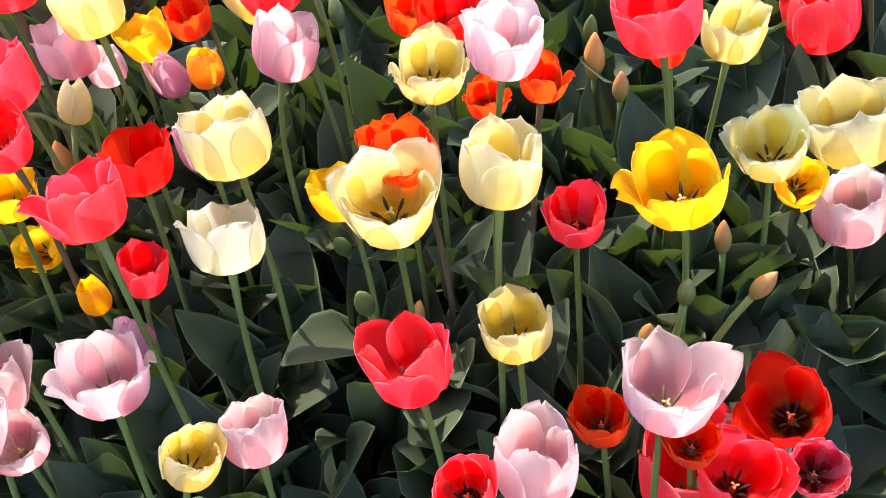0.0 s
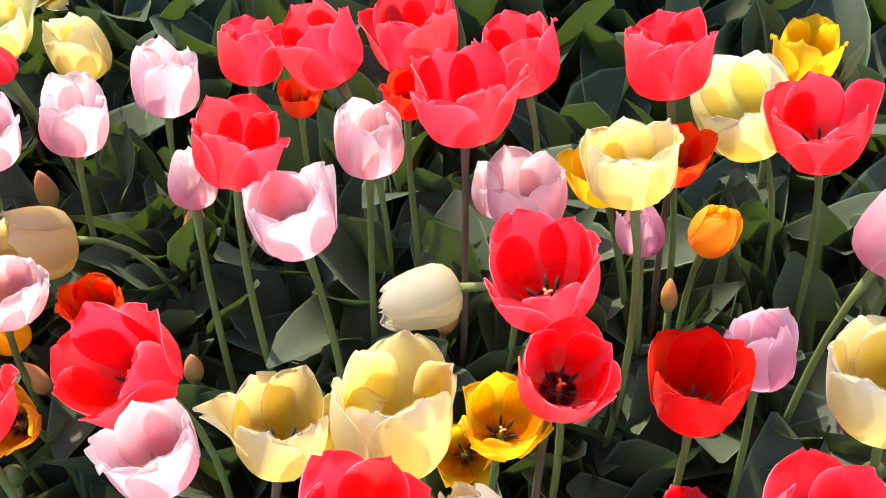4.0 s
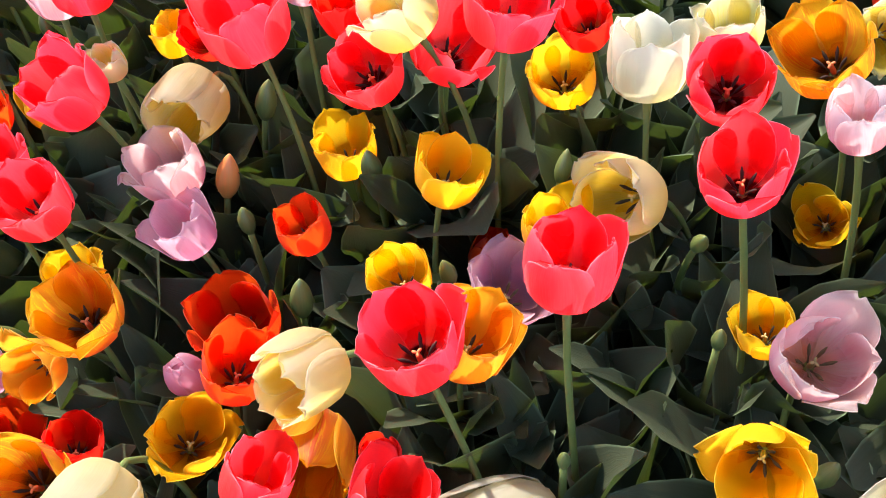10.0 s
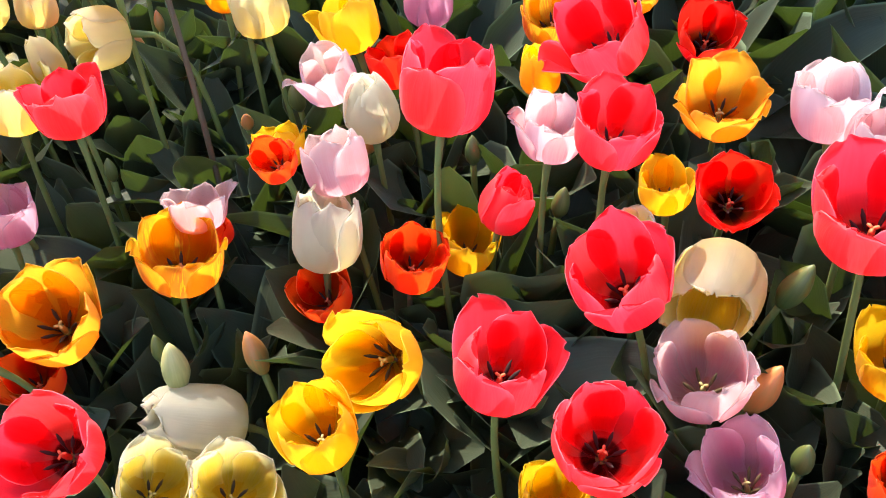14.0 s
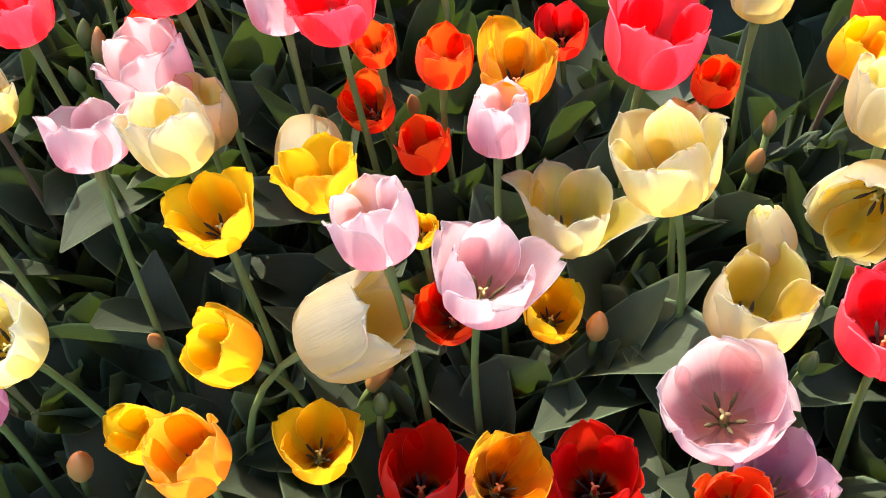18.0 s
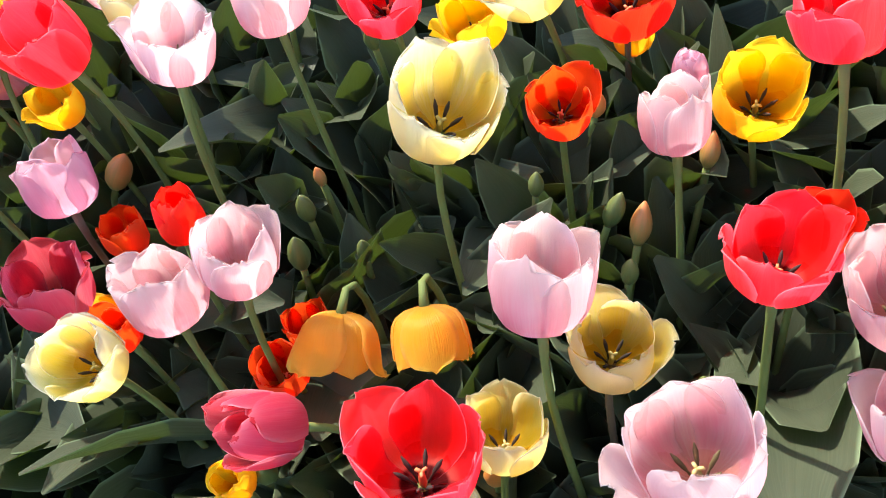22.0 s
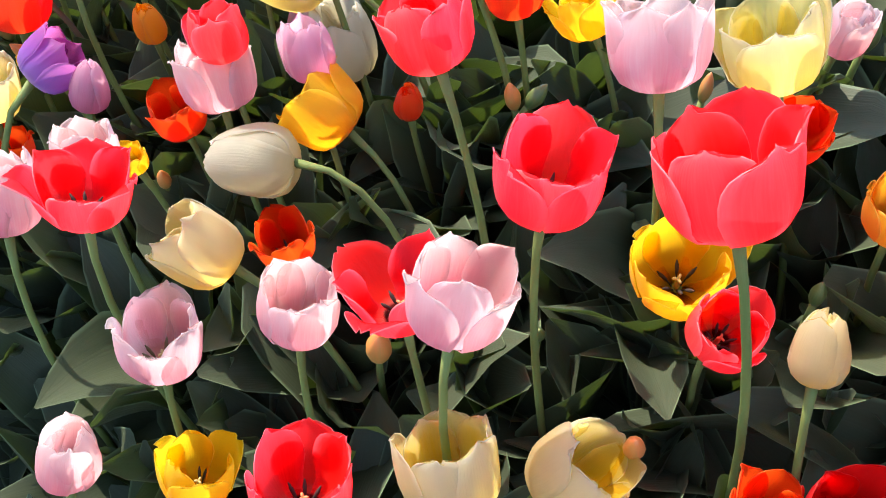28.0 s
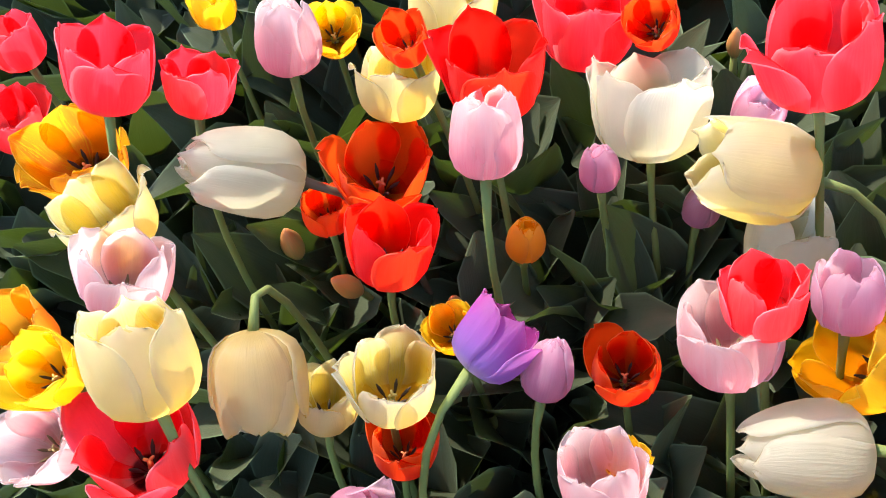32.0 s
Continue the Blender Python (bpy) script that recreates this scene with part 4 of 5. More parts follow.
tulip("orange", -1.827, 1.162, 0.380, 0.0525, 15, -121, 0.56)
tulip("coral", -1.677, 1.227, 0.432, 0.0517, 14, -0, 0.30)
tulip("coral", -1.600, 1.193, 0.542, 0.0633, 8, -54, 0.57)
tulip("pink", -1.643, 1.222, 0.514, 0.0542, 6, 25, 0.56)
tulip("yellow", -1.802, 1.024, 0.397, 0.0651, 8, -162, 0.57)
tulip("ivory", -1.928, 1.068, 0.322, 0.0780, 60, -163, 0.15)
tulip("white", -1.941, 1.005, 0.325, 0.0665, 24, -4, 0.58)
tulip("white", -1.874, 1.003, 0.330, 0.0717, 23, -18, 0.58)
tulip("white", -1.749, 0.929, 0.365, 0.0672, 28, -133, 0.52)
tulip("orange", -1.838, 0.951, 0.338, 0.0510, 17, 55, 0.47)
tulip("scarlet", -1.936, 0.956, 0.259, 0.0830, 21, 22, 0.61)
tulip("yellow", -1.630, 0.999, 0.362, 0.0594, 8, 54, 0.61)
tulip("apricot", -1.502, 1.314, 0.472, 0.0742, 16, -102, 0.61)
tulip("pink", -1.432, 1.266, 0.511, 0.0678, 9, 144, 0.56)
tulip("pink", -1.407, 1.219, 0.511, 0.0524, 7, 36, 0.56)
tulip("scarlet", -1.360, 1.168, 0.512, 0.0636, 9, -175, 0.56)
tulip("white", -1.313, 1.113, 0.545, 0.0736, 30, -170, 0.58)
tulip_bud("cream", -1.938, 1.090, 0.370, 0.029)
tulip("coral", -2.169, 1.475, 0.527, 0.0746, 7, 26, 0.52)
tulip("orange", -2.121, 1.466, 0.493, 0.0369, 9, -89, 0.47)
tulip("lemon", -2.039, 1.384, 0.558, 0.0625, 10, 103, 0.47)
tulip("lemon", -2.174, 1.361, 0.527, 0.0694, 22, 145, 0.49)
tulip("lemon", -2.048, 1.343, 0.508, 0.0611, 75, -132, 0.55)
tulip("lemon", -2.105, 1.334, 0.488, 0.0363, 27, 141, 0.10)
tulip("lemon", -2.119, 1.287, 0.477, 0.0683, 12, 75, 0.52)
tulip("coral", -2.050, 1.261, 0.496, 0.0716, 8, 99, 0.62)
tulip("pink", -2.147, 1.223, 0.468, 0.0734, 15, -156, 0.56)
tulip("lemon", -1.918, 1.403, 0.502, 0.0606, 15, 126, 0.47)
tulip("yellow", -1.838, 1.415, 0.478, 0.0670, 17, 147, 0.56)
tulip("pink", -1.843, 1.336, 0.474, 0.0577, 16, 174, 0.56)
tulip("scarlet", -1.786, 1.367, 0.468, 0.0572, 21, 140, 0.61)
tulip("coral", -1.985, 1.364, 0.628, 0.0760, 11, 127, 0.56)
tulip("pink", -1.941, 1.214, 0.423, 0.0603, 26, 104, 0.71)
tulip("yellow", -1.889, 1.295, 0.424, 0.0520, 19, 123, 0.58)
tulip("pink", -1.821, 1.244, 0.454, 0.0609, 26, 119, 0.47)
tulip("lilac", -1.768, 1.477, 0.472, 0.0586, 8, 64, 0.20)
tulip("apricot", -2.043, 1.113, 0.392, 0.0824, 20, -71, 0.56)
tulip("orange", -2.074, 1.092, 0.333, 0.0552, 9, -50, 0.56)
tulip("scarlet", -1.962, 1.558, 0.476, 0.0694, 10, 137, 0.56)
tulip("coral", -1.605, 1.334, 0.522, 0.0823, 29, -153, 0.58)
tulip("scarlet", -1.500, 1.431, 0.459, 0.0610, 26, -96, 0.61)
tulip("yellow", -1.655, 1.339, 0.484, 0.0423, 9, -165, 0.20)
tulip("flamed", -1.645, 1.405, 0.495, 0.0612, 19, -92, 0.56)
tulip("flamed", -1.568, 1.496, 0.477, 0.0703, 29, -102, 0.58)
tulip("yellow", -2.002, 1.515, 0.479, 0.0465, 10, -67, 0.47)
tulip("lilac", -1.623, 1.488, 0.492, 0.0441, 4, 136, 0.30)
tulip("coral", -2.395, 1.489, 0.547, 0.0713, 6, 134, 0.68)
tulip("orange", -2.373, 1.517, 0.484, 0.0354, 7, -142, 0.56)
tulip("orange", -2.384, 1.508, 0.428, 0.0492, 21, -125, 0.58)
tulip("orange", -2.318, 1.490, 0.495, 0.0480, 8, 53, 0.56)
tulip("flamed", -2.265, 1.471, 0.503, 0.0608, 3, -117, 0.58)
tulip("pink", -2.278, 1.414, 0.507, 0.0504, 17, 85, 0.43)
tulip("orange", -2.336, 1.459, 0.434, 0.0477, 2, 164, 0.47)
tulip("lemon", -2.425, 1.449, 0.441, 0.0583, 97, -89, 0.42)
tulip("yellow", -2.399, 1.376, 0.494, 0.0574, 17, 124, 0.62)
tulip("pink", -2.358, 1.328, 0.506, 0.0614, 23, 123, 0.49)
tulip("yellow", -2.332, 1.355, 0.463, 0.0274, 9, -93, 0.56)
tulip("pink", -2.287, 1.296, 0.493, 0.0668, 9, 29, 0.57)
tulip("orange", -2.313, 1.330, 0.392, 0.0485, 13, -116, 0.56)
tulip("yellow", -2.237, 1.334, 0.389, 0.0488, 4, -32, 0.58)
tulip("white", -2.226, 1.380, 0.447, 0.0704, 14, 56, 0.62, loose=True)
tulip("yellow", -2.402, 1.231, 0.380, 0.0548, 8, 27, 0.58)
tulip("flamed", -2.275, 1.199, 0.403, 0.0591, 17, -6, 0.60)
tulip("scarlet", -2.334, 1.225, 0.332, 0.0682, 10, 81, 0.58)
tulip("scarlet", -2.213, 1.214, 0.369, 0.0674, 8, 144, 0.61)
tulip("orange", -2.148, 1.168, 0.457, 0.0432, 12, -140, 0.56)
tulip("white", -2.081, 1.535, 0.526, 0.0541, 14, 78, 0.30)
tulip("scarlet", -1.931, 1.400, 0.593, 0.0466, 8, -69, 0.61)
tulip("yellow", -1.970, 1.455, 0.492, 0.0481, 2, 31, 0.30)
tulip("scarlet", -2.560, 1.542, 0.477, 0.0447, 9, -102, 0.56)
tulip("pink", -2.538, 1.475, 0.500, 0.0696, 14, 140, 0.56)
tulip("lemon", -2.498, 1.450, 0.479, 0.0540, 10, -49, 0.30)
tulip("yellow", -2.468, 1.346, 0.490, 0.0579, 5, 166, 0.60)
tulip("yellow", -2.465, 1.277, 0.433, 0.0566, 29, -158, 0.47)
tulip("yellow", -2.524, 1.234, 0.388, 0.0435, 16, -156, 0.47)
tulip("apricot", -2.481, 1.209, 0.411, 0.0593, 11, 147, 0.56)
tulip("scarlet", -2.223, 1.568, 0.452, 0.0482, 16, -108, 0.58)
tulip("pink", -2.737, 1.503, 0.518, 0.0667, 23, 83, 0.44)
tulip("coral", -2.619, 1.479, 0.552, 0.0621, 8, 126, 0.66)
tulip("apricot", -2.811, 1.536, 0.410, 0.0657, 130, -87, 0.68)
tulip("lemon", -2.695, 1.488, 0.456, 0.0620, 4, -56, 0.56)
tulip("pink", -2.679, 1.392, 0.525, 0.0713, 16, 139, 0.50)
tulip("coral", -2.814, 1.418, 0.491, 0.0801, 14, 80, 0.68)
tulip("ivory", -2.824, 1.425, 0.391, 0.0743, 115, -66, 0.47)
tulip("pink", -2.713, 1.348, 0.412, 0.0662, 23, 63, 0.60)
tulip("white", -2.819, 1.311, 0.394, 0.0671, 12, -121, 0.56)
tulip("lilac", -2.708, 1.270, 0.400, 0.0486, 6, -39, 0.47)
tulip("pink", -2.714, 1.231, 0.436, 0.0560, 8, -148, 0.47)
tulip("lilac", -2.643, 1.250, 0.400, 0.0437, 4, -52, 0.20)
tulip("white", -2.597, 1.260, 0.474, 0.0663, 12, -121, 0.56)
tulip("orange", -2.786, 1.232, 0.420, 0.0464, 12, -121, 0.56)
tulip("coral", -2.520, 1.511, 0.557, 0.0626, 15, 154, 0.55)
tulip("pink", -2.562, 1.400, 0.509, 0.0656, 29, 105, 0.66)
tulip("white", -2.498, 1.393, 0.519, 0.0616, 19, 138, 0.52)
tulip("yellow", -2.691, 1.306, 0.330, 0.0369, 5, -127, 0.30)
tulip("white", -2.781, 1.618, 0.544, 0.0767, 16, -48, 0.60)
tulip("orange", -2.703, 1.651, 0.496, 0.0513, 19, -100, 0.61)
tulip("pink", -2.629, 1.635, 0.490, 0.0531, 21, 100, 0.36)
tulip("lilac", -2.600, 1.701, 0.464, 0.0312, 7, -123, 0.20)
tulip("yellow", -2.564, 1.660, 0.471, 0.0685, 18, -119, 0.58)
tulip("yellow", -2.622, 1.792, 0.423, 0.0395, 13, -157, 0.30)
tulip("coral", -2.548, 1.617, 0.579, 0.0629, 19, 121, 0.56)
tulip("coral", -2.484, 1.614, 0.569, 0.0697, 20, 135, 0.56)
tulip("white", -2.388, 1.674, 0.479, 0.0596, 9, -101, 0.58)
tulip("pink", -2.443, 1.530, 0.520, 0.0605, 20, 106, 0.56)
tulip("wine", -2.919, 1.472, 0.432, 0.0553, 42, -154, 0.30)
tulip("orange", -2.929, 1.550, 0.359, 0.0483, 10, -135, 0.47)
tulip("pink", -2.925, 1.570, 0.485, 0.0604, 12, 46, 0.49)
tulip("pink", -2.983, 1.566, 0.461, 0.0659, 17, 106, 0.49)
tulip("ivory", -2.956, 1.406, 0.428, 0.0608, 31, -160, 0.30)
tulip("yellow", -2.960, 1.466, 0.363, 0.0353, 8, -118, 0.30)
tulip("apricot", -2.876, 1.543, 0.403, 0.0672, 131, -107, 0.68)
tulip("lemon", -2.767, 1.455, 0.420, 0.0587, 15, 68, 0.61)
tulip("pink", -3.146, 1.830, 0.503, 0.0639, 31, 85, 0.32)
tulip("pink", -2.957, 1.704, 0.549, 0.0615, 13, 24, 0.52)
tulip("pink", -2.898, 1.758, 0.536, 0.0628, 7, 116, 0.49)
tulip("coral", -2.817, 1.758, 0.520, 0.0660, 10, -130, 0.62)
tulip("yellow", -2.754, 1.777, 0.470, 0.0598, 15, 170, 0.60)
tulip("white", -2.714, 1.745, 0.530, 0.0680, 22, -153, 0.60)
tulip("scarlet", -2.634, 1.770, 0.479, 0.0831, 11, -119, 0.66)
tulip("scarlet", -2.981, 1.633, 0.453, 0.0406, 12, 56, 0.30)
tulip("apricot", -3.077, 1.608, 0.354, 0.0558, 17, -102, 0.58)
tulip("orange", -3.038, 1.572, 0.409, 0.0372, 4, -130, 0.30)
tulip("white", -3.031, 1.521, 0.457, 0.0589, 13, -125, 0.58)
tulip("orange", -2.910, 1.588, 0.352, 0.0409, 8, 101, 0.47)
tulip("apricot", -3.114, 1.818, 0.517, 0.0494, 10, -61, 0.58)
tulip("apricot", -3.241, 1.918, 0.449, 0.0579, 3, -17, 0.61)
tulip("apricot", -3.189, 1.873, 0.498, 0.0729, 13, -107, 0.61)
tulip("pink", -3.242, 1.806, 0.493, 0.0679, 5, 59, 0.56)
tulip("coral", -3.158, 1.678, 0.543, 0.0687, 10, -151, 0.62)
tulip("lilac", -3.081, 1.682, 0.453, 0.0614, 23, 103, 0.52)
tulip("coral", -3.067, 1.752, 0.525, 0.0676, 16, -166, 0.55)
tulip("yellow", -3.096, 1.765, 0.453, 0.0443, 9, -132, 0.57)
tulip("lemon", -3.003, 1.793, 0.515, 0.0626, 21, 117, 0.49)
tulip("pink", -3.040, 1.856, 0.509, 0.0718, 12, 156, 0.47)
tulip("lemon", -3.322, 1.809, 0.468, 0.0405, 35, 78, 0.10)
tulip("scarlet", -3.297, 1.732, 0.373, 0.0758, 5, 13, 0.61)
tulip("apricot", -3.287, 1.663, 0.383, 0.0525, 8, 57, 0.56)
tulip("orange", -3.040, 1.653, 0.416, 0.0394, 7, 51, 0.47)
tulip("wine", -3.093, 1.610, 0.414, 0.0703, 11, 61, 0.61)
tulip("coral", -3.370, 1.831, 0.451, 0.0536, 14, -38, 0.55)
tulip("orange", -3.359, 1.724, 0.424, 0.0465, 14, 42, 0.56)
tulip("orange", -3.363, 1.682, 0.395, 0.0506, 13, 38, 0.56)
tulip("orange", -3.347, 1.938, 0.481, 0.0499, 12, 24, 0.47)
tulip("orange", -3.300, 1.991, 0.453, 0.0534, 13, -60, 0.56)
tulip("yellow", -3.307, 1.594, 0.436, 0.0447, 19, -114, 0.58)
tulip("apricot", -3.245, 1.599, 0.405, 0.0481, 16, -123, 0.58)
tulip("pink", -3.191, 1.567, 0.456, 0.0555, 25, 65, 0.47)
tulip("coral", -3.478, 1.869, 0.566, 0.0687, 12, 42, 0.56)
tulip("coral", -3.396, 1.824, 0.612, 0.0756, 25, 121, 0.60)
tulip("yellow", -3.392, 1.881, 0.446, 0.0712, 7, -113, 0.58)
tulip("coral", -3.242, 1.875, 0.584, 0.0709, 12, 115, 0.56)
tulip("orange", -3.209, 1.936, 0.476, 0.0489, 6, -125, 0.58)
tulip("lemon", -3.544, 1.754, 0.425, 0.0707, 35, 100, 0.47)
tulip("lemon", -3.466, 1.756, 0.414, 0.0659, 38, 6, 0.43)
tulip("orange", -3.444, 1.707, 0.364, 0.0537, 13, -125, 0.56)
tulip("orange", -3.384, 1.648, 0.432, 0.0553, 20, -125, 0.56)
tulip("lemon", -3.185, 1.909, 0.559, 0.0317, 11, -179, 0.56)
tulip("coral", -3.097, 1.970, 0.478, 0.0711, 14, -176, 0.58)
tulip("pink", -3.175, 1.792, 0.473, 0.0502, 14, -133, 0.61)
tulip("pink", -3.075, 1.911, 0.492, 0.0578, 18, -122, 0.56)
tulip_bud("orange", -3.430, 1.769, 0.420, 0.018)
tulip("yellow", -3.897, 2.099, 0.464, 0.0347, 9, -121, 0.56)
tulip("pink", -3.732, 2.057, 0.478, 0.0677, 24, 94, 0.50)
tulip("orange", -3.676, 1.937, 0.415, 0.0483, 2, 128, 0.55)
tulip("coral", -3.771, 1.897, 0.534, 0.0750, 22, 48, 0.75)
tulip("lemon", -3.715, 1.895, 0.471, 0.0602, 45, 168, 0.42)
tulip("pink", -3.728, 1.823, 0.470, 0.0599, 19, 50, 0.52)
tulip("pink", -3.642, 1.849, 0.465, 0.0597, 21, 62, 0.49)
tulip("coral", -3.572, 1.844, 0.489, 0.0884, 16, 98, 0.85)
tulip("coral", -3.547, 1.965, 0.590, 0.0609, 18, 131, 0.55)
tulip("pink", -3.407, 1.974, 0.562, 0.0704, 27, 95, 0.49)
tulip("lemon", -3.330, 1.991, 0.536, 0.0712, 20, 131, 0.56)
tulip("yellow", -3.441, 2.111, 0.477, 0.0576, 20, 166, 0.55)
tulip("pink", -3.790, 1.761, 0.433, 0.0473, 29, 51, 0.30)
tulip("yellow", -3.722, 1.768, 0.385, 0.0575, 21, 53, 0.58)
tulip("coral", -3.627, 1.733, 0.458, 0.0674, 22, 73, 0.60)
tulip("pink", -3.252, 2.065, 0.481, 0.0435, 10, -55, 0.30)
tulip("orange", -3.496, 2.106, 0.507, 0.0550, 6, 140, 0.47)
tulip("pink", -3.529, 1.804, 0.546, 0.0625, 24, 52, 0.51)
tulip("ivory", -4.020, 2.220, 0.513, 0.0731, 58, 180, 0.15)
tulip("orange", -3.932, 2.234, 0.470, 0.0765, 11, -24, 0.60)
tulip("scarlet", -3.930, 2.156, 0.484, 0.0623, 17, 53, 0.57)
tulip("pink", -3.857, 2.176, 0.559, 0.0527, 30, 74, 0.30)
tulip("apricot", -3.836, 2.183, 0.429, 0.0348, 6, -31, 0.10)
tulip("lemon", -4.023, 2.083, 0.470, 0.0688, 130, -97, 0.40)
tulip("lemon", -3.989, 2.081, 0.424, 0.0489, 22, 53, 0.56)
tulip("white", -3.939, 2.069, 0.462, 0.0612, 14, 44, 0.55)
tulip("purple", -3.873, 2.076, 0.483, 0.0524, 71, 37, 0.50)
tulip("lilac", -3.841, 2.059, 0.472, 0.0383, 26, 52, 0.10)
tulip("orange", -3.788, 2.073, 0.421, 0.0527, 3, 153, 0.58)
tulip("orange", -3.941, 2.048, 0.410, 0.0489, 18, 56, 0.55)
tulip("lilac", -3.971, 1.995, 0.433, 0.0446, 52, -58, 0.30, loose=True)
tulip("lilac", -3.778, 2.206, 0.471, 0.0342, 5, 124, 0.10)
tulip("ivory", -3.730, 2.254, 0.469, 0.0934, 30, 84, 0.52)
tulip("ivory", -3.651, 2.151, 0.422, 0.0702, 17, 80, 0.30)
tulip("coral", -3.719, 2.059, 0.518, 0.0507, 20, 102, 0.47)
tulip("lilac", -3.658, 2.069, 0.486, 0.0471, 18, 98, 0.30)
tulip("pink", -3.824, 1.987, 0.468, 0.0545, 22, 92, 0.47)
tulip("pink", -3.864, 1.936, 0.489, 0.0603, 31, 71, 0.30)
tulip("orange", -3.586, 2.063, 0.432, 0.0296, 8, -76, 0.05)
tulip("flamed", -3.570, 2.151, 0.512, 0.0541, 12, -132, 0.61)
tulip("coral", -3.537, 2.086, 0.570, 0.0775, 16, -158, 0.60)
tulip("coral", -4.092, 2.266, 0.576, 0.0635, 27, 35, 0.56)
tulip("coral", -4.044, 2.276, 0.542, 0.0519, 26, 44, 0.56)
tulip("coral", -4.229, 2.351, 0.468, 0.0554, 17, -4, 0.47)
tulip("flamed", -4.162, 2.289, 0.478, 0.0800, 12, -73, 0.61)
tulip("lemon", -4.109, 2.191, 0.519, 0.0690, 11, 141, 0.61)
tulip("pink", -4.089, 2.136, 0.529, 0.0611, 27, 36, 0.56)
tulip("apricot", -4.202, 2.153, 0.452, 0.0604, 7, 153, 0.56)
tulip("yellow", -4.136, 2.083, 0.520, 0.0484, 11, -135, 0.56)
tulip("lemon", -4.067, 2.068, 0.543, 0.0697, 34, 94, 0.42)
tulip("pink", -4.175, 2.072, 0.445, 0.0557, 12, -139, 0.56)
tulip("coral", -4.088, 2.042, 0.482, 0.0779, 15, 50, 0.66)
tulip("pink", -3.982, 2.313, 0.543, 0.0553, 17, 71, 0.20)
tulip("yellow", -3.960, 2.382, 0.478, 0.0474, 26, -80, 0.58)
tulip("lemon", -3.909, 2.278, 0.513, 0.0654, 16, 52, 0.56)
tulip("scarlet", -3.844, 2.233, 0.551, 0.0716, 10, 60, 0.58)
tulip("coral", -3.755, 2.356, 0.463, 0.0843, 11, 85, 0.56)
tulip("orange", -3.716, 2.312, 0.494, 0.0439, 28, -139, 0.58)
tulip("coral", -3.664, 2.173, 0.585, 0.0743, 17, 122, 0.56)
tulip("orange", -3.898, 2.264, 0.561, 0.0353, 14, -133, 0.56)
tulip("yellow", -4.059, 2.428, 0.487, 0.0438, 2, 63, 0.47)
tulip("lilac", -3.659, 2.229, 0.476, 0.0440, 12, -91, 0.30)
tulip("ivory", -0.414, 0.473, 0.527, 0.0665, 55, 134, 0.12)
tulip("ivory", -0.554, 0.418, 0.443, 0.0427, 40, -172, 0.20)
tulip("lilac", -2.109, 1.195, 0.423, 0.0583, 10, 72, 0.56)
tulip("white", -2.092, 1.059, 0.421, 0.0683, 38, -167, 0.47)
tulip("orange", -2.115, 1.135, 0.448, 0.0447, 15, -111, 0.58)
tulip("scarlet", -2.136, 1.100, 0.433, 0.0392, 9, -128, 0.47)
tulip("orange", -1.858, 1.207, 0.488, 0.0375, 21, -104, 0.56)
tulip("white", -2.379, 1.294, 0.434, 0.0786, 59, 10, 0.38)
tulip("ivory", -3.702, 1.994, 0.447, 0.0689, 95, 169, 0.20)
tulip("white", -3.687, 2.164, 0.495, 0.0777, 80, 166, 0.30)
tulip("yellow", -1.039, 0.890, 0.385, 0.0520, 15, 175, 0.58)
tulip("orange", 0.036, 0.655, 0.553, 0.0420, 17, -129, 0.56)
tulip("scarlet", -0.002, 0.760, 0.575, 0.0620, 7, -102, 0.56)
tulip("orange", -0.041, 0.800, 0.556, 0.0516, 7, -51, 0.56)
tulip("orange", 0.209, 0.698, 0.580, 0.0406, 17, -154, 0.47)
tulip("orange", -0.559, 0.861, 0.538, 0.0369, 6, -80, 0.56)
tulip("yellow", -3.805, 2.005, 0.440, 0.0283, 8, -167, 0.56)
tulip("pink", -3.173, 1.838, 0.440, 0.0570, 17, -116, 0.30)
tulip("coral", 0.212, 0.305, 0.472, 0.0658, 7, -86, 0.56)
tulip("orange", 0.173, 0.317, 0.505, 0.0396, 13, -148, 0.56)
tulip("wine", 0.267, 0.308, 0.479, 0.0450, 17, -130, 0.58)
tulip("yellow", -3.650, 2.042, 0.446, 0.0753, 54, 154, 0.65)
tulip("lemon", -3.862, 2.339, 0.516, 0.0724, 16, 56, 0.47)
tulip("coral", -4.222, 2.410, 0.498, 0.0520, 10, 120, 0.47)
tulip_bud("green", -0.107, 0.579, 0.435, 0.021)
tulip_bud("blushed", -0.030, 0.500, 0.427, 0.017)
tulip_bud("blushed", 0.257, 0.557, 0.467, 0.020)
tulip_bud("orange", -0.427, 0.717, 0.432, 0.028)
tulip_bud("green", -0.132, 0.897, 0.501, 0.025)
tulip_bud("green", 0.159, 0.831, 0.517, 0.021)
tulip_bud("blushed", 0.183, 0.747, 0.500, 0.023)
tulip_bud("orange", 0.160, 0.795, 0.506, 0.030)
tulip_bud("blushed", -0.655, 0.810, 0.430, 0.027)
tulip_bud("blushed", -0.467, 0.478, 0.378, 0.021)
tulip_bud("green", -0.500, 0.423, 0.363, 0.021)
tulip_bud("green", -0.516, 0.393, 0.354, 0.022)
tulip_bud("blushed", -0.801, 0.851, 0.424, 0.026)
tulip_bud("orange", -0.241, 0.727, 0.454, 0.018)
tulip_bud("blushed", -0.635, 0.673, 0.403, 0.021)
tulip_bud("green", -0.885, 0.776, 0.400, 0.023)
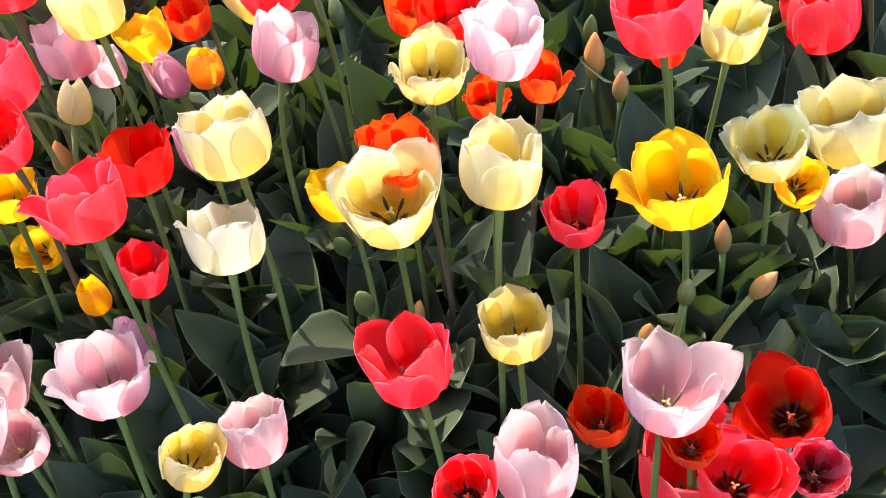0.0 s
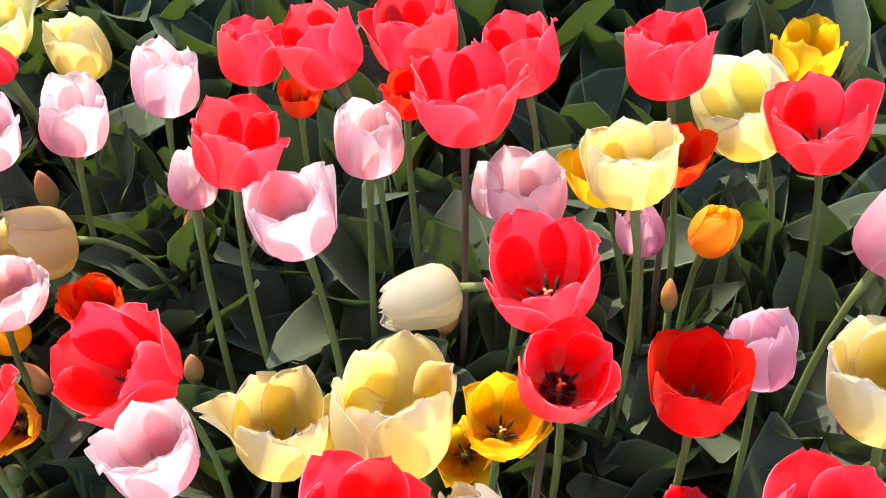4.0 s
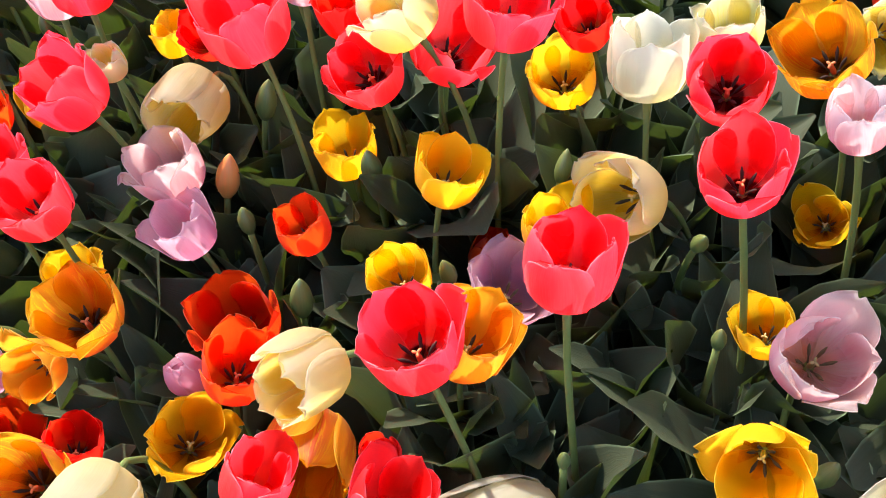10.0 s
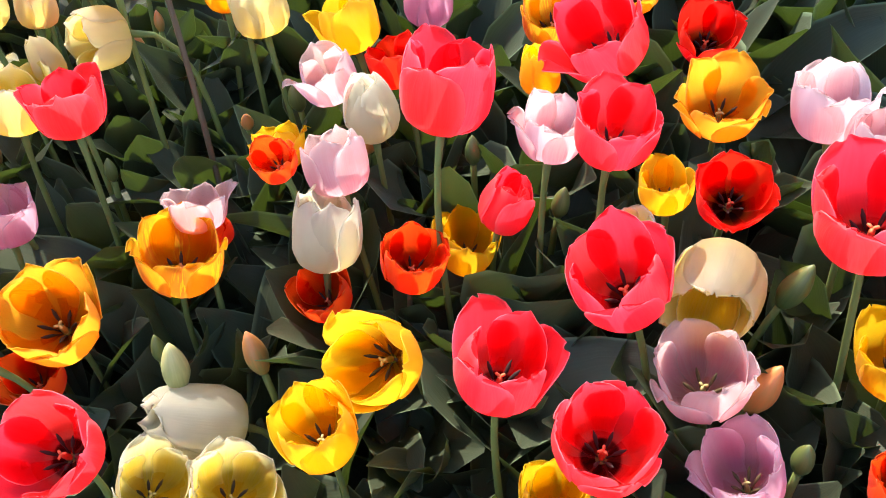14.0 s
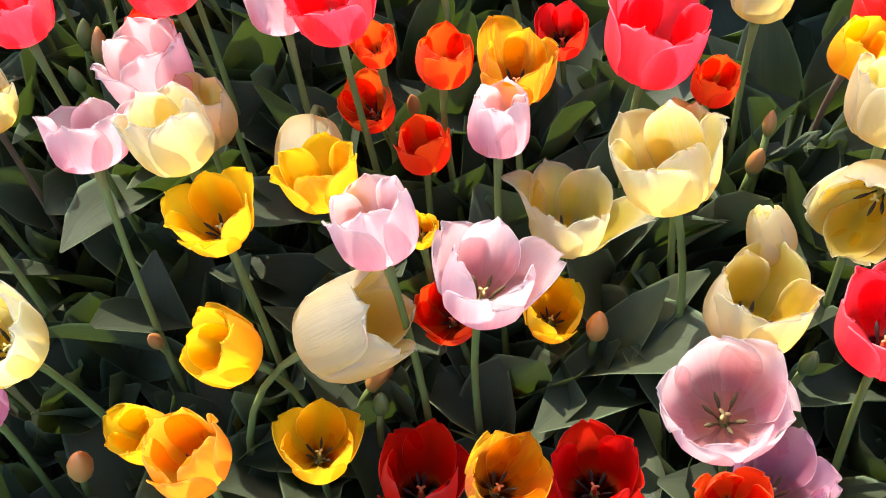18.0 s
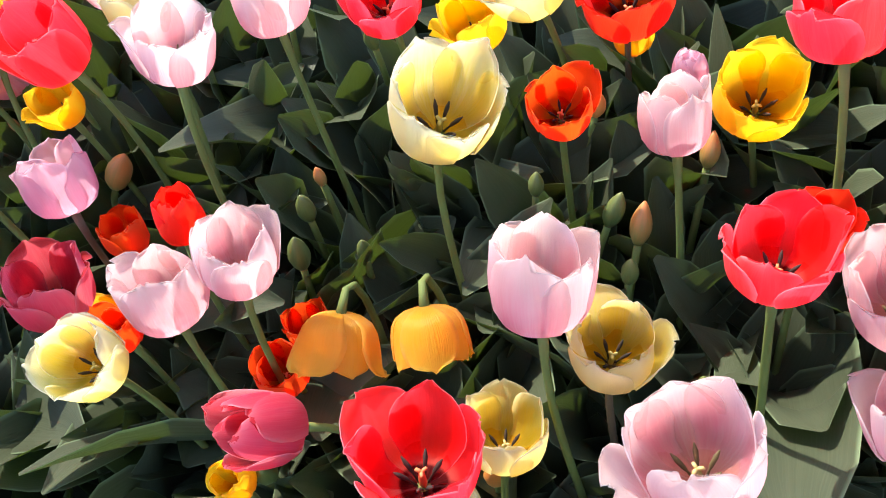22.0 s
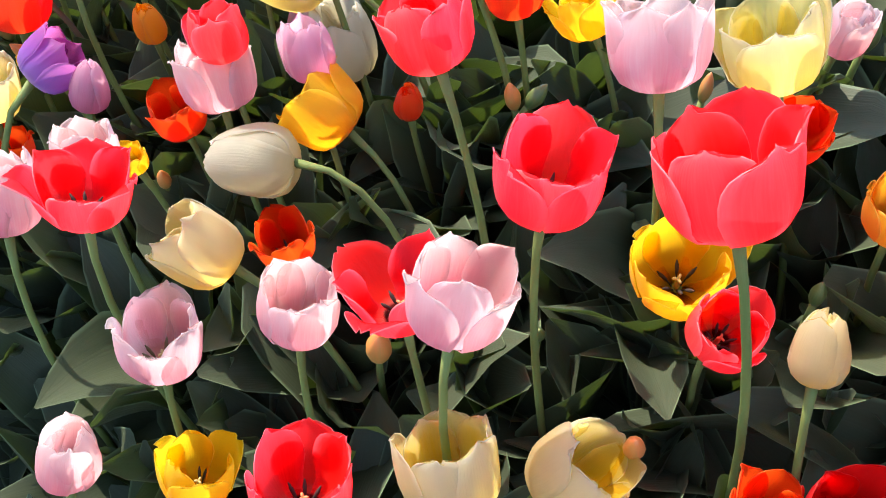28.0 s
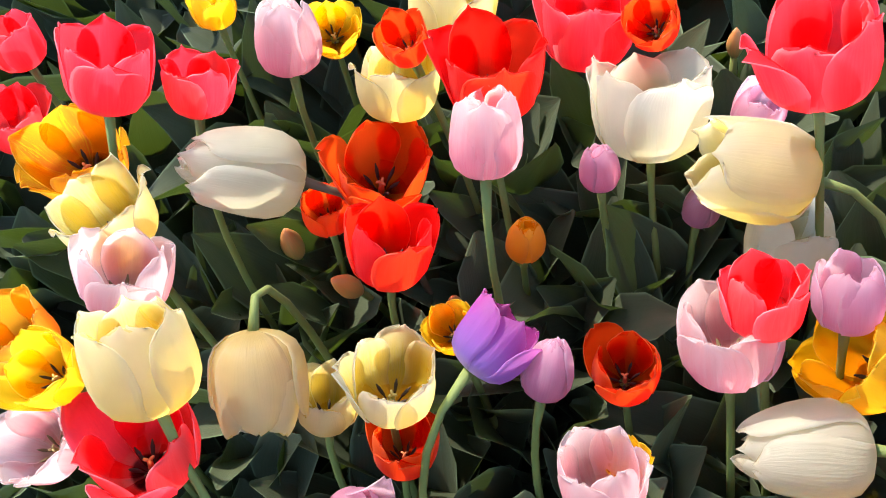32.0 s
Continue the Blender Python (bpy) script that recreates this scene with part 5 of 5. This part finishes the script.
tulip_bud("green", -0.363, 0.791, 0.456, 0.020)
tulip_bud("orange", -0.343, 0.694, 0.434, 0.026)
tulip_bud("green", -0.763, 0.590, 0.372, 0.021)
tulip_bud("orange", -0.767, 0.670, 0.387, 0.023)
tulip_bud("blushed", -1.315, 0.643, 0.304, 0.023)
tulip_bud("green", -0.711, 0.667, 0.396, 0.015)
tulip_bud("orange", -1.017, 0.625, 0.356, 0.015)
tulip_bud("green", -1.285, 0.954, 0.399, 0.019)
tulip_bud("green", -1.410, 0.948, 0.383, 0.026)
tulip_bud("green", -1.080, 0.873, 0.402, 0.015)
tulip_bud("green", -1.455, 1.158, 0.424, 0.027)
tulip_bud("green", -1.081, 0.953, 0.419, 0.018)
tulip_bud("green", -1.025, 0.770, 0.384, 0.020)
tulip_bud("green", -1.204, 0.794, 0.374, 0.013)
tulip_bud("green", -1.675, 0.941, 0.356, 0.025)
tulip_bud("green", -1.465, 1.028, 0.396, 0.020)
tulip_bud("green", -1.182, 1.033, 0.434, 0.019)
tulip_bud("green", -1.351, 1.067, 0.414, 0.025)
tulip_bud("blushed", -1.875, 1.107, 0.371, 0.025)
tulip_bud("green", -1.239, 1.316, 0.480, 0.022)
tulip_bud("green", -1.960, 1.110, 0.365, 0.016)
tulip_bud("green", -1.711, 1.296, 0.429, 0.019)
tulip_bud("green", -1.632, 1.239, 0.424, 0.020)
tulip_bud("green", -1.888, 1.368, 0.426, 0.022)
tulip_bud("blushed", -1.932, 1.340, 0.418, 0.016)
tulip_bud("green", -2.286, 1.384, 0.391, 0.018)
tulip_bud("orange", -2.204, 1.326, 0.385, 0.021)
tulip_bud("orange", -1.812, 1.320, 0.424, 0.031)
tulip_bud("green", -2.364, 1.273, 0.360, 0.017)
tulip_bud("orange", -2.365, 1.295, 0.362, 0.023)
tulip_bud("blushed", -2.077, 1.450, 0.426, 0.018)
tulip_bud("blushed", -2.547, 1.327, 0.354, 0.015)
tulip_bud("blushed", -2.063, 1.482, 0.435, 0.014)
tulip_bud("orange", -2.593, 1.235, 0.326, 0.025)
tulip_bud("green", -2.060, 1.292, 0.394, 0.016)
tulip_bud("green", -2.905, 1.676, 0.392, 0.020)
tulip_bud("green", -2.912, 1.639, 0.383, 0.023)
tulip_bud("blushed", -2.348, 1.523, 0.415, 0.016)
tulip_bud("green", -2.255, 1.583, 0.436, 0.019)
tulip_bud("orange", -2.777, 1.455, 0.356, 0.023)
tulip_bud("green", -2.859, 1.631, 0.387, 0.016)
tulip_bud("green", -2.721, 1.659, 0.407, 0.016)
tulip_bud("blushed", -2.589, 1.661, 0.419, 0.019)
tulip_bud("green", -2.666, 1.628, 0.404, 0.020)
tulip_bud("green", -2.664, 1.578, 0.395, 0.017)
tulip_bud("green", -2.943, 1.478, 0.342, 0.022)
tulip_bud("green", -2.630, 1.490, 0.380, 0.015)
tulip_bud("blushed", -3.070, 1.745, 0.388, 0.029)
tulip_bud("orange", -2.664, 1.715, 0.424, 0.016)
tulip_bud("blushed", -2.649, 1.614, 0.402, 0.021)
tulip_bud("green", -2.804, 1.794, 0.426, 0.018)
tulip_bud("green", -2.841, 1.821, 0.429, 0.017)
tulip_bud("orange", -2.915, 1.875, 0.431, 0.022)
tulip_bud("blushed", -2.892, 1.701, 0.399, 0.013)
tulip_bud("green", -3.353, 1.980, 0.413, 0.017)
tulip_bud("green", -3.290, 1.889, 0.399, 0.015)
tulip_bud("green", -3.486, 1.874, 0.377, 0.013)
tulip_bud("green", -3.294, 1.829, 0.387, 0.012)
tulip_bud("blushed", -3.176, 1.812, 0.395, 0.011)
tulip_bud("orange", -3.608, 1.876, 0.361, 0.026)
tulip_bud("green", -3.254, 1.754, 0.375, 0.011)
tulip_bud("orange", -3.501, 2.078, 0.417, 0.018)
tulip_bud("green", -3.480, 2.075, 0.419, 0.018)
tulip_bud("green", -3.774, 2.086, 0.394, 0.014)
tulip_bud("blushed", -3.347, 2.063, 0.431, 0.014)
tulip_bud("green", -3.220, 2.095, 0.448, 0.022)
tulip_bud("blushed", -4.018, 2.236, 0.398, 0.024)
tulip_bud("orange", -3.977, 2.191, 0.393, 0.023)
tulip_bud("green", -3.600, 1.909, 0.371, 0.018)
tulip_bud("green", -3.803, 1.906, 0.352, 0.012)
tulip_bud("blushed", -3.646, 2.318, 0.455, 0.017)
tulip_bud("blushed", -3.895, 2.159, 0.397, 0.013)
tulip_bud("orange", -3.811, 2.040, 0.375, 0.016)
tulip("coral", -1.979, 0.985, 0.415, 0.0729, 19, -90, 0.56)
tulip("coral", -1.777, 0.829, 0.405, 0.0586, 12, -92, 0.47)
tulip("scarlet", -0.852, 0.517, 0.435, 0.0544, 29, -111, 0.58)
tulip("orange", -0.655, 0.512, 0.453, 0.0345, 16, -138, 0.47)
tulip("lilac", -1.085, 0.524, 0.409, 0.0574, 8, -131, 0.25)
tulip("coral", -1.021, 0.512, 0.411, 0.0617, 18, -117, 0.54)
tulip("lemon", -2.329, 1.618, 0.503, 0.0773, 28, 110, 0.50)
tulip("scarlet", -2.276, 1.620, 0.498, 0.0509, 18, 162, 0.50)
tulip("lemon", -2.147, 1.414, 0.493, 0.0448, 17, 77, 0.42)
tulip("orange", -1.249, 1.028, 0.326, 0.0439, 21, 10, 0.30)
tulip("orange", -1.680, 0.859, 0.302, 0.0729, 16, 23, 0.56)
tulip("apricot", -1.740, 0.848, 0.375, 0.0546, 34, 26, 0.50)
tulip("orange", -3.980, 2.232, 0.436, 0.0430, 5, -21, 0.55)
tulip("lilac", -3.698, 2.203, 0.409, 0.0335, 16, 53, 0.10)


# ---- leaves of the plants without a bloom ----
add_leaves()


def build_undergrowth():
    rng = np.random.default_rng(3)
    verts, faces, uvs, start = [], [], [], 0
    along = np.arange(-1.5, 5.6, 0.062)
    for s in along:
        for d in np.arange(-0.20, 1.65, 0.062):
            p = WALK_DIR * (s + rng.uniform(-0.04, 0.04)) + FAR_DIR * (d + rng.uniform(-0.04, 0.04))
            first = rng.uniform(0, 360)
            for k in range(3):
                _, g, f, uv = LEAVES[rng.integers(len(LEAVES))]
                size = min(rng.uniform(0.80, 1.22), 0.265 / g[:, 2].max())
                m = Matrix.Translation((p.x, p.y, bed_height(p.x, p.y) - 0.01)) @ LEAN_M @ pose(0, 0, 0, 0, rng.uniform(-6, 14), first + 120 * k + rng.uniform(-60, 60))
                q = g * size @ np.array(m.to_3x3()).T + np.array(m.translation)
                if in_bloom(q[::2]):
                    continue
                verts.append(q)
                faces.extend([tuple(i + start for i in face) for face in f])
                uvs.append(uv)
                start += len(g)
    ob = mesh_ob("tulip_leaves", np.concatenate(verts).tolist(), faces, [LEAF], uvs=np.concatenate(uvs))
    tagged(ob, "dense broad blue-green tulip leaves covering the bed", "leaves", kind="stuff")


build_undergrowth()
